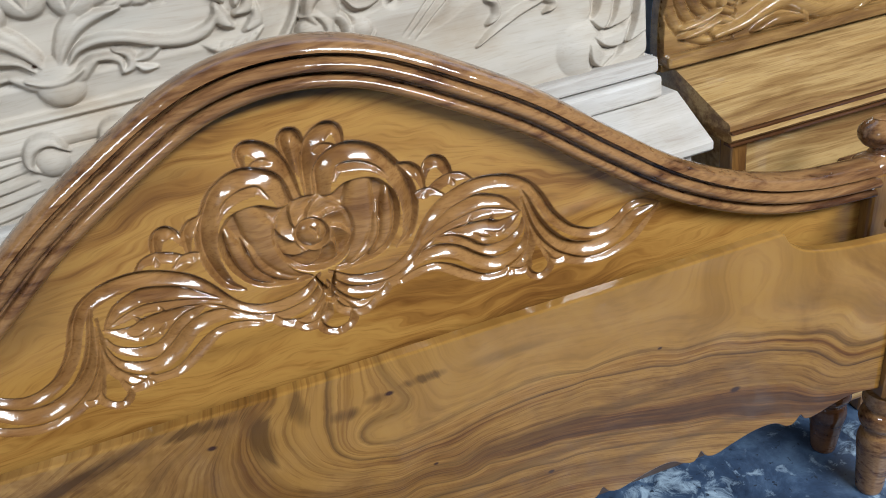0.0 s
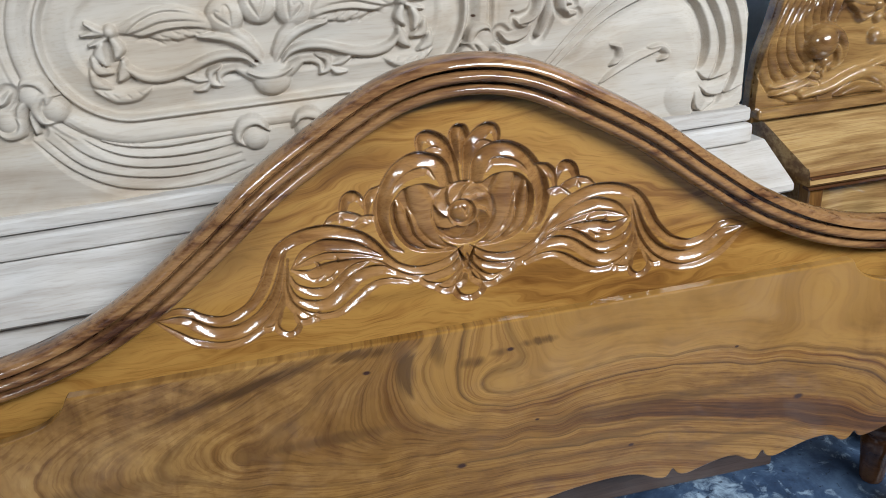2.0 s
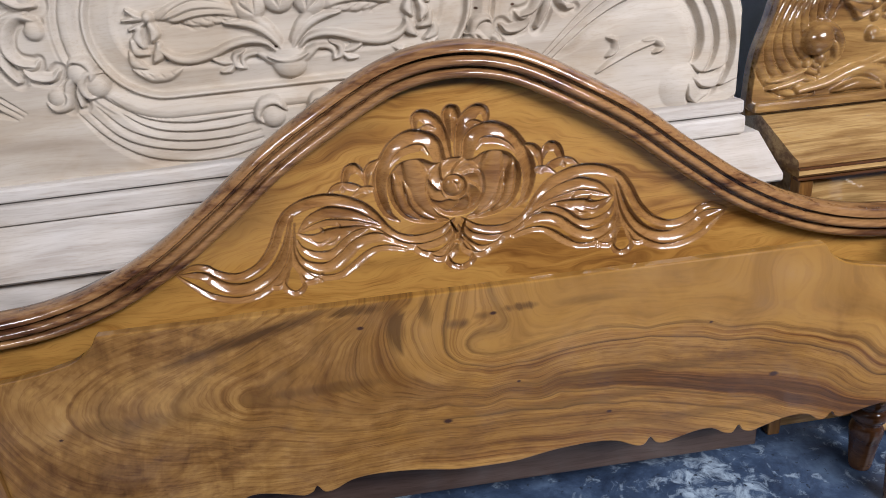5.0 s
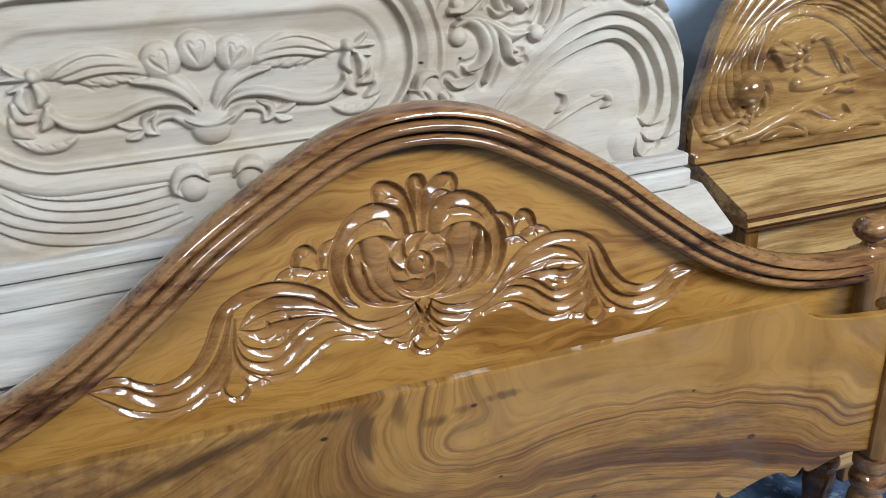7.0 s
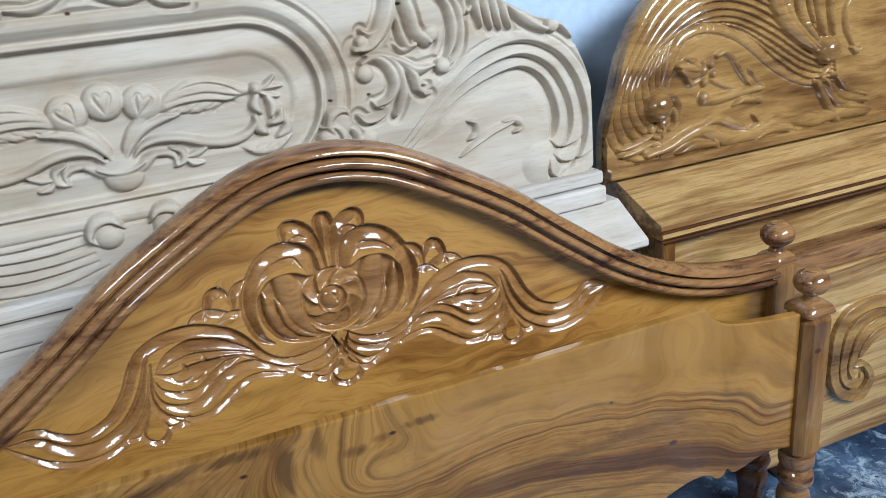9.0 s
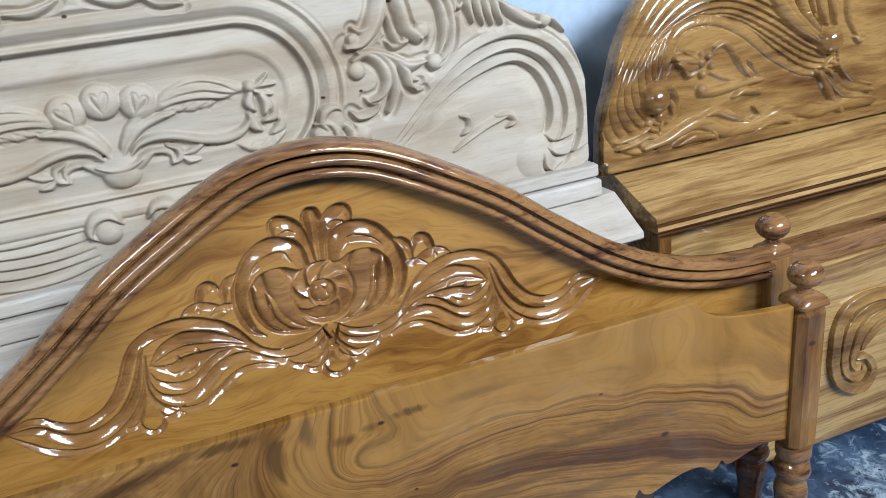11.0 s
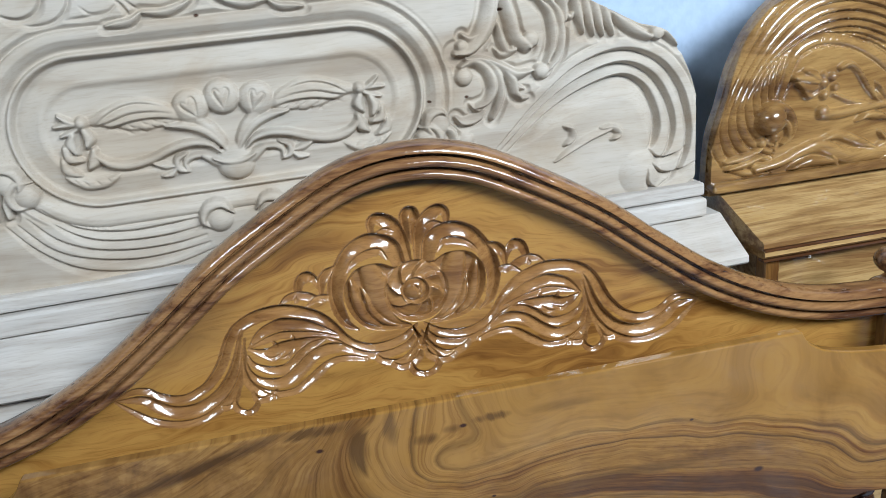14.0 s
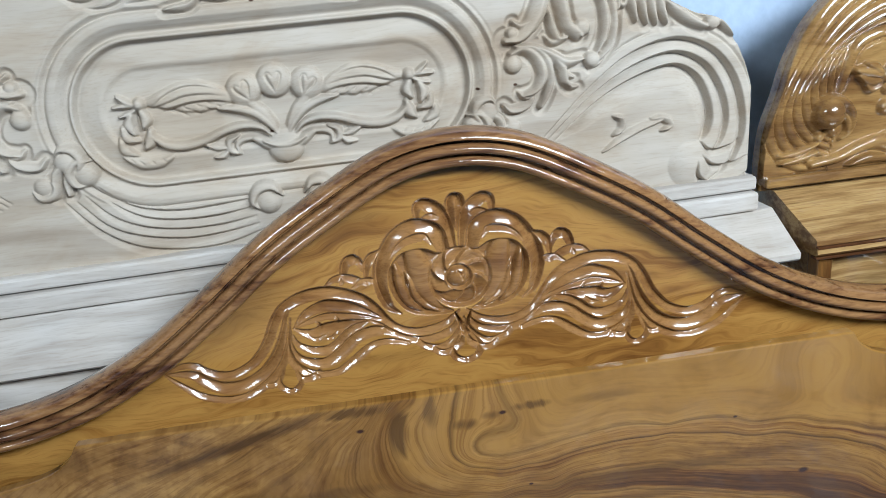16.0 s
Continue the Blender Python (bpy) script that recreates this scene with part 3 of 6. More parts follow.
    def ridge(self, name, points, widths, level, height, mirror=True, steps=5, lean=0.0, cut=False):
        """A rounded strand left standing on a sunk level; lean tips its top to one side; cut: with its own valleys."""
        for q, pts in self.each(points, mirror):
            box, d, sg, s = self.near(pts, max(widths) + 0.002, steps)
            w = 0.5 * np.interp(s, np.linspace(0, 1, len(widths)), widths)
            u = np.clip(d / w, 0, 1)
            h = level + height * np.minimum(1, w / (0.25 * max(widths))) * np.sqrt(1 - u ** 2.4) * (1 - lean * (0.5 + 0.5 * sg * q * u))
            self.put(name, h, (d < w) & (cut | (h > self.H[box])), box)

    def moat(self, name, points, widths, level, mirror=True):
        """A shallow sunk bed along a curve, sloping up to the ground at its rim."""
        for q, pts in self.each(points, mirror):
            box, d, sg, s = self.near(pts, max(widths) + 0.002, 5)
            w = 0.5 * np.interp(s, np.linspace(0, 1, len(widths)), widths)
            h = level * np.clip((w - d) / 0.006, 0, 1) ** 0.8
            self.put(name, h, (d < w) & (h < self.H[box] - 1e-6), box)

    def boss(self, name, x, z, r, level, height, power=0.5, turned=None):
        """A round raised boss; turned(r, angle) adds its own relief."""
        box = self.window(x - r, x + r, z - r, z + r)
        dx, dz = self.X[box] - x, self.Z[box] - z
        d = np.hypot(dx, dz) / r
        h = level + height * np.clip(1 - d * d, 0, 1) ** power
        if turned is not None:
            h = h + turned(d, np.arctan2(dz, dx))
        self.put(name, h, (d < 1) & (h > self.H[box]), box)

    def sink(self, name, x, z, r, level, wall=0.006):
        """A round flat-bottomed pocket."""
        box = self.window(x - r, x + r, z - r, z + r)
        d = np.hypot(self.X[box] - x, self.Z[box] - z)
        h = level * np.clip((r - d) / wall, 0, 1) ** 0.7
        self.put(name, h, (d < r) & (h < self.H[box]), box)

    def pocket(self, name, points, level, wall=0.006, mirror=True):
        """A flat-bottomed pocket inside a closed curve drawn clockwise."""
        for q, pts in self.each(points, mirror):
            box, d, sg, s = self.near(pts + pts[:1], 0.05, 4)
            h = level * np.clip(d / wall, 0, 1) ** 0.8
            self.put(name, h, (sg * q > 0) & (d < 0.05) & (h < self.H[box]), box)

    def pieces(self, mask):
        """Numbers the connected pieces of a mask of cells, column run by column run."""
        label, up, last = np.zeros(mask.shape, int), [0], []

        def root(k):
            while up[k] != k:
                k = up[k]
            return k

        for i in np.flatnonzero(mask.any(1)):
            step = np.flatnonzero(np.diff(np.r_[0, mask[i].astype(np.int8), 0]))
            runs = []
            for j0, j1 in zip(step[::2], step[1::2]):
                up.append(len(up))
                k = len(up) - 1
                for a, b, o, at in last:
                    if at == i - 1 and a < j1 and b > j0:
                        up[root(o)] = root(k)
                runs.append((j0, j1, k, i))
                label[i, j0:j1] = k
            last = runs
        roots = np.array([root(k) for k in range(len(up))])
        return roots[label]

    def soften(self, times=2):
        for _ in range(times):
            for ax in (0, 1):
                p = np.pad(self.H, [(1, 1) if ax == k else (0, 0) for k in (0, 1)], mode="edge")
                n = self.H.shape[ax]
                self.H = 0.25 * np.take(p, range(n), ax) + 0.5 * self.H + 0.25 * np.take(p, range(2, n + 2), ax)

    def build(self, keep, parent, ground, cut, y0=0.0):
        """One mesh for the ground and one for each cut, with the shared surface's normals."""
        hx = np.gradient(self.H, self.xs, axis=0)
        hz = np.gradient(self.H, self.zs, axis=1)
        nrm = np.stack([-hx, -np.ones_like(hx), -hz], -1)
        nrm /= np.linalg.norm(nrm, axis=-1)[..., None]
        n, m = self.X.shape
        idx = np.arange(n * m).reshape(n, m)
        quads = np.stack([idx[:-1, :-1], idx[1:, :-1], idx[1:, 1:], idx[:-1, 1:]], -1)
        owner = np.maximum(np.maximum(self.own[:-1, :-1], self.own[1:, :-1]), np.maximum(self.own[1:, 1:], self.own[:-1, 1:]))
        co = np.stack([self.X, y0 - self.H, self.Z], -1).reshape(-1, 3)
        nv = nrm.reshape(-1, 3)
        owner = np.where(keep, owner, -1)
        parts = []
        for o in range(1, len(self.names)):
            cells = np.argwhere(owner == o)
            if not len(cells):
                continue
            (i0, j0), (i1, j1) = cells.min(0), cells.max(0) + 1
            mask = owner[i0:i1, j0:j1] == o
            lab = self.pieces(mask)
            for k in np.unique(lab[mask]):
                one = lab == k
                if one.sum() < 40:
                    owner[i0:i1, j0:j1][one] = 0
                else:
                    parts.append((self.names[o], quads[i0:i1, j0:j1][one], cut))
        parts.insert(0, (self.names[0], quads[owner == 0], ground))
        for name, f, material in parts:
            used, inv = np.unique(f, return_inverse=True)
            me = bpy.data.meshes.new(name)
            me.vertices.add(len(used))
            me.vertices.foreach_set("co", co[used].ravel())
            me.loops.add(4 * len(f))
            me.loops.foreach_set("vertex_index", inv.ravel().astype(np.int32))
            me.polygons.add(len(f))
            me.polygons.foreach_set("loop_start", np.arange(0, 4 * len(f), 4, dtype=np.int32))
            me.update(calc_edges=True)
            me.polygons.foreach_set("use_smooth", np.ones(len(f), bool))
            me.normals_split_custom_set_from_vertices(nv[used].tolist())
            me.materials.append(material)
            new(name, me).parent = parent


# the panel's front with the carved crest cut into it
gx = np.r_[np.linspace(-0.88, -0.515, 14), np.arange(-0.507, 0.4975, 0.00115), np.linspace(0.505, 0.88, 14)]
gz = np.r_[np.linspace(0.3, 0.6, 7), np.arange(0.612, 0.957, 0.00115), np.linspace(0.962, 1.04, 9)]
crest = Relief(gx, gz, -0.006)
# outer band of tail and wing
crest.gouge("wing_band", [(-0.496, 0.689), (-0.472, 0.701), (-0.455, 0.702), (-0.44, 0.697), (-0.429, 0.688), (-0.41, 0.679), (-0.391, 0.677), (-0.369, 0.685), (-0.352, 0.698), (-0.333, 0.723), (-0.318, 0.754), (-0.301, 0.778), (-0.277, 0.794), (-0.252, 0.802), (-0.222, 0.804), (-0.194, 0.798), (-0.166, 0.785), (-0.148, 0.77), (-0.135, 0.753), (-0.122, 0.733), (-0.107, 0.718), (-0.084, 0.709), (-0.059, 0.709), (-0.034, 0.715), (-0.009, 0.73)], [0.002, 0.009, 0.012, 0.0139, 0.0159, 0.0159, 0.0159, 0.0169, 0.0169, 0.0169, 0.0169, 0.0199, 0.0219, 0.0219, 0.0219, 0.0219, 0.0199, 0.0179, 0.0159, 0.0149, 0.0149, 0.0159, 0.0149, 0.012, 0.004])
crest.gouge("tail_band", [(-0.492, 0.687), (-0.461, 0.688), (-0.443, 0.682), (-0.432, 0.672), (-0.414, 0.661), (-0.394, 0.657), (-0.371, 0.66), (-0.346, 0.673), (-0.324, 0.697), (-0.307, 0.726), (-0.294, 0.757), (-0.284, 0.774)], [0.003, 0.013, 0.0179, 0.0209, 0.0239, 0.0239, 0.0229, 0.0219, 0.0179, 0.013, 0.009, 0.003])
crest.gouge("tail_band", [(-0.496, 0.686), (-0.484, 0.675), (-0.467, 0.661), (-0.45, 0.647), (-0.435, 0.639), (-0.414, 0.632), (-0.395, 0.63), (-0.374, 0.633), (-0.351, 0.644), (-0.328, 0.662), (-0.309, 0.688), (-0.296, 0.719), (-0.287, 0.756)], [0.003, 0.008, 0.012, 0.013, 0.013, 0.013, 0.0139, 0.0149, 0.0139, 0.0139, 0.012, 0.009, 0.003])
crest.gouge("wing_band", [(-0.281, 0.737), (-0.271, 0.754), (-0.26, 0.766), (-0.243, 0.775), (-0.223, 0.781), (-0.201, 0.777), (-0.178, 0.769), (-0.16, 0.757), (-0.144, 0.744), (-0.13, 0.731)], [0.003, 0.011, 0.0159, 0.0199, 0.0219, 0.0209, 0.0179, 0.0149, 0.011, 0.003])
crest.gouge("wing_band", [(-0.276, 0.74), (-0.254, 0.75), (-0.234, 0.756), (-0.219, 0.757), (-0.195, 0.753), (-0.171, 0.747), (-0.147, 0.738), (-0.131, 0.73)], [0.003, 0.009, 0.012, 0.013, 0.012, 0.01, 0.008, 0.003], depth=0.01)
crest.gouge("wing_leaf", [(-0.278, 0.737), (-0.262, 0.733), (-0.247, 0.733), (-0.234, 0.739), (-0.214, 0.741), (-0.186, 0.74), (-0.159, 0.735)], [0.004, 0.0169, 0.0239, 0.0279, 0.0239, 0.012, 0.003])
crest.gouge("wing_band", [(-0.281, 0.723), (-0.277, 0.714), (-0.269, 0.707), (-0.252, 0.7), (-0.232, 0.699), (-0.219, 0.705), (-0.204, 0.718), (-0.183, 0.73), (-0.159, 0.733)], [0.004, 0.01, 0.0139, 0.0179, 0.0179, 0.0179, 0.0169, 0.0139, 0.004])
crest.gouge("wing_band", [(-0.286, 0.711), (-0.282, 0.697), (-0.272, 0.685), (-0.253, 0.678), (-0.235, 0.678), (-0.216, 0.69), (-0.194, 0.708), (-0.173, 0.719), (-0.151, 0.723), (-0.131, 0.717), (-0.117, 0.701)], [0.004, 0.01, 0.0159, 0.0199, 0.0219, 0.0219, 0.0199, 0.0199, 0.0199, 0.0159, 0.005])
crest.gouge("wing_edge", [(-0.289, 0.697), (-0.285, 0.68), (-0.275, 0.667), (-0.258, 0.656), (-0.238, 0.652), (-0.217, 0.655), (-0.195, 0.67), (-0.173, 0.686), (-0.152, 0.695), (-0.131, 0.696), (-0.113, 0.692), (-0.099, 0.686)], [0.003, 0.008, 0.012, 0.012, 0.012, 0.0139, 0.0159, 0.0159, 0.013, 0.011, 0.011, 0.008])
crest.gouge("stem", [(-0.282, 0.753), (-0.289, 0.719), (-0.289, 0.693), (-0.281, 0.671), (-0.268, 0.655), (-0.255, 0.646)], [0.004, 0.009, 0.011, 0.013, 0.013, 0.008])
crest.gouge("leaf_tooth", [(-0.242, 0.745), (-0.235, 0.739), (-0.236, 0.729)], [0.002, 0.008, 0.003], depth=0.006, wall=0.003, deeper=True)
crest.gouge("leaf_tooth", [(-0.211, 0.749), (-0.205, 0.743), (-0.205, 0.734)], [0.002, 0.008, 0.003], depth=0.006, wall=0.003, deeper=True)
crest.gouge("leaf_tooth", [(-0.234, 0.712), (-0.224, 0.714), (-0.213, 0.721)], [0.002, 0.008, 0.003], depth=0.006, wall=0.003, deeper=True)
crest.gouge("leaf_tooth", [(-0.259, 0.721), (-0.247, 0.715), (-0.229, 0.72)], [0.002, 0.008, 0.003], depth=0.006, wall=0.003, deeper=True)
# lobes under the stem
crest.gouge("lobe", [(-0.304, 0.682), (-0.317, 0.655), (-0.328, 0.644), (-0.341, 0.644)], [0.003, 0.006, 0.009, 0.01], depth=0.006, side=-1)
crest.gouge("lobe", [(-0.303, 0.675), (-0.314, 0.651), (-0.312, 0.636), (-0.3, 0.628), (-0.288, 0.637), (-0.285, 0.65)], [0.004, 0.009, 0.011, 0.011, 0.01, 0.005], depth=0.007)
crest.gouge("lobe", [(-0.284, 0.657), (-0.278, 0.647), (-0.265, 0.648), (-0.256, 0.653)], [0.006, 0.011, 0.012, 0.01], depth=0.01)
# acanthus under the medallion
crest.gouge("acanthus_leaf", [(-0.159, 0.736), (-0.138, 0.726), (-0.12, 0.711), (-0.099, 0.698), (-0.079, 0.692), (-0.056, 0.692), (-0.029, 0.7), (-0.01, 0.716)], [0.003, 0.008, 0.011, 0.0139, 0.0139, 0.0139, 0.0139, 0.005])
crest.gouge("acanthus_leaf", [(-0.078, 0.688), (-0.067, 0.678), (-0.047, 0.672), (-0.031, 0.677), (-0.015, 0.693), (-0.002, 0.715)], [0.01, 0.013, 0.013, 0.0139, 0.0139, 0.005])
crest.gouge("acanthus_leaf", [(-0.051, 0.667), (-0.041, 0.661), (-0.028, 0.662), (-0.015, 0.671), (-0.005, 0.686)], [0.01, 0.012, 0.013, 0.013, 0.005])
# drop
crest.gouge("drop_leaf", [(0.0, 0.695), (-0.014, 0.672), (-0.019, 0.659), (-0.014, 0.646), (-0.003, 0.64)], [0.005, 0.01, 0.012, 0.012, 0.011], depth=0.007)
# side petals
crest.gouge("petal", [(-0.195, 0.809), (-0.192, 0.833), (-0.184, 0.847), (-0.168, 0.852), (-0.155, 0.841), (-0.153, 0.825)], [0.008, 0.0139, 0.0179, 0.0199, 0.0179, 0.006])
crest.gouge("petal", [(-0.155, 0.81), (-0.156, 0.833), (-0.144, 0.849), (-0.127, 0.854)], [0.006, 0.0159, 0.0199, 0.0199])
crest.gouge("petal", [(-0.22, 0.804), (-0.209, 0.816), (-0.191, 0.821), (-0.169, 0.815), (-0.152, 0.802)], [0.005, 0.012, 0.0149, 0.0149, 0.008])
crest.gouge("petal", [(-0.176, 0.796), (-0.164, 0.807), (-0.147, 0.809), (-0.134, 0.802)], [0.005, 0.012, 0.0139, 0.008], depth=0.01)
# top leaves
crest.gouge("top_leaf", [(-0.063, 0.892), (-0.067, 0.912), (-0.061, 0.925), (-0.046, 0.93), (-0.028, 0.923), (-0.012, 0.907), (-0.004, 0.883), (-0.002, 0.845)], [0.006, 0.0159, 0.0239, 0.0279, 0.0269, 0.0219, 0.0169, 0.01])
crest.gouge("curl", [(-0.057, 0.892), (-0.048, 0.901), (-0.034, 0.903), (-0.021, 0.893)], [0.004, 0.01, 0.012, 0.006], depth=0.01)
crest.gouge("top_bud", [(-0.006, 0.879), (-0.014, 0.904), (-0.014, 0.92), (-0.006, 0.931), (0.004, 0.933), (0.014, 0.929), (0.019, 0.917), (0.018, 0.9), (0.006, 0.873)], [0.006, 0.0139, 0.0199, 0.0239, 0.0259, 0.0239, 0.0199, 0.0139, 0.006], mirror=False)
# scroll band round the rose
crest.gouge("scroll_band", [(-0.105, 0.737), (-0.126, 0.749), (-0.138, 0.774), (-0.143, 0.803), (-0.138, 0.831), (-0.127, 0.854), (-0.111, 0.877), (-0.09, 0.892), (-0.066, 0.899), (-0.043, 0.894), (-0.025, 0.883), (-0.015, 0.867), (-0.012, 0.841)], [0.004, 0.0159, 0.0199, 0.0239, 0.0259, 0.0269, 0.0269, 0.0269, 0.0279, 0.0299, 0.0319, 0.0299, 0.0219])
crest.gouge("crescent", [(-0.111, 0.838), (-0.101, 0.855), (-0.085, 0.867), (-0.065, 0.873), (-0.048, 0.87), (-0.041, 0.855)], [0.004, 0.01, 0.013, 0.0149, 0.0139, 0.005])
crest.pocket("cup", [(-0.107, 0.828), (-0.095, 0.84), (-0.075, 0.846), (-0.053, 0.845), (-0.035, 0.836), (-0.02, 0.833), (-0.044, 0.808), (-0.048, 0.778), (-0.036, 0.745), (-0.015, 0.729), (-0.053, 0.728), (-0.087, 0.738), (-0.107, 0.761), (-0.116, 0.788), (-0.115, 0.813)], -0.0125)
crest.ridge("cup_side", [(-0.074, 0.841), (-0.065, 0.811), (-0.06, 0.779), (-0.044, 0.748), (-0.019, 0.731)], [0.0299, 0.0438, 0.0398, 0.0279, 0.01], -0.0125, 0.0105)
crest.ridge("spike_leaf", [(-0.105, 0.828), (-0.101, 0.804), (-0.097, 0.78), (-0.088, 0.754), (-0.065, 0.734)], [0.004, 0.0159, 0.0199, 0.0159, 0.006], -0.0125, 0.0115)
crest.ridge("spike_leaf", [(-0.088, 0.805), (-0.082, 0.787), (-0.077, 0.765), (-0.062, 0.745), (-0.035, 0.73)], [0.003, 0.011, 0.0139, 0.0129, 0.005], -0.0125, 0.011)

# the rose
RX, RZ = -0.0055, 0.7885
def pinwheel(d, a):
    """Eight overlapping petals that each rise to a lip and drop to the next."""
    k = (8 * a / (2 * math.pi) + 1.5 * d) % 1.0
    ring_ = np.clip((d - 0.44) / 0.1, 0, 1) * np.clip((1.02 - d) / 0.2, 0, 1)
    return ring_ * (0.0105 * k ** 1.6 - 0.008)


crest.sink("rose_pocket", RX, RZ, 0.0535, -0.014)
crest.boss("rose", RX, RZ, 0.0505, -0.014, 0.0165, 0.42, pinwheel)
crest.sink("rose_pocket", RX - 0.003, RZ + 0.001, 0.0225, -0.0105, 0.005)
crest.boss("rose_bud", RX - 0.003, RZ + 0.001, 0.0195, -0.0105, 0.0145, 0.5)
for q in (-1, 1):
    crest.gouge("rose_bud", [(0.004 + 0.007 * q, RZ + 0.010), (0.004 + 0.004 * q, RZ + 0.003), (0.004, RZ - 0.004)], [0.002, 0.005, 0.002], side=q, depth=0.004, mirror=False)
crest.soften(1)
top_edge = np.interp(crest.xs, arch[:, 0], arch[:, 1]) - 0.036
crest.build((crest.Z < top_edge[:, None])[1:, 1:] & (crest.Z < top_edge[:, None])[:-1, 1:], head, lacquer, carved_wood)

# ---- slab footboard ----
foot_board = empty("footboard", (0, 0, 0), 0, "glossy lacquered footboard made of one swirled-grain wood slab", "footboard")
SHOULDER = [(0.618, 0.647), (0.63, 0.628), (0.655, 0.609), (0.69, 0.597), (0.75, 0.586), (0.84, 0.576)]
sx = np.linspace(-0.838, 0.838, 561)
sh = spline(SHOULDER, 6)
stop = np.where(np.abs(sx) < 0.617, 0.647, np.interp(np.abs(sx), sh[:, 0], sh[:, 1]))


# the slab's lower edge: lobes that meet in small upward cusps
HALF_EDGE = [(0, 0.27), (0.06, 0.272), (0.13, 0.284), (0.2, 0.289), (0.25, 0.284), (0.285, 0.267), (0.305, 0.265), (0.317, 0.281), (0.327, 0.268), (0.345, 0.263), (0.37, 0.27), (0.41, 0.28), (0.44, 0.28), (0.465, 0.265), (0.482, 0.263), (0.493, 0.28), (0.502, 0.266), (0.52, 0.26), (0.545, 0.268), (0.58, 0.279), (0.61, 0.283), (0.635, 0.279), (0.655, 0.264), (0.67, 0.264), (0.682, 0.278), (0.692, 0.266), (0.71, 0.264), (0.75, 0.275), (0.79, 0.281), (0.84, 0.272)]
edge = spline(HALF_EDGE, 4)


def scallop(x):
    return float(np.interp(abs(x), edge[:, 0], edge[:, 1]))


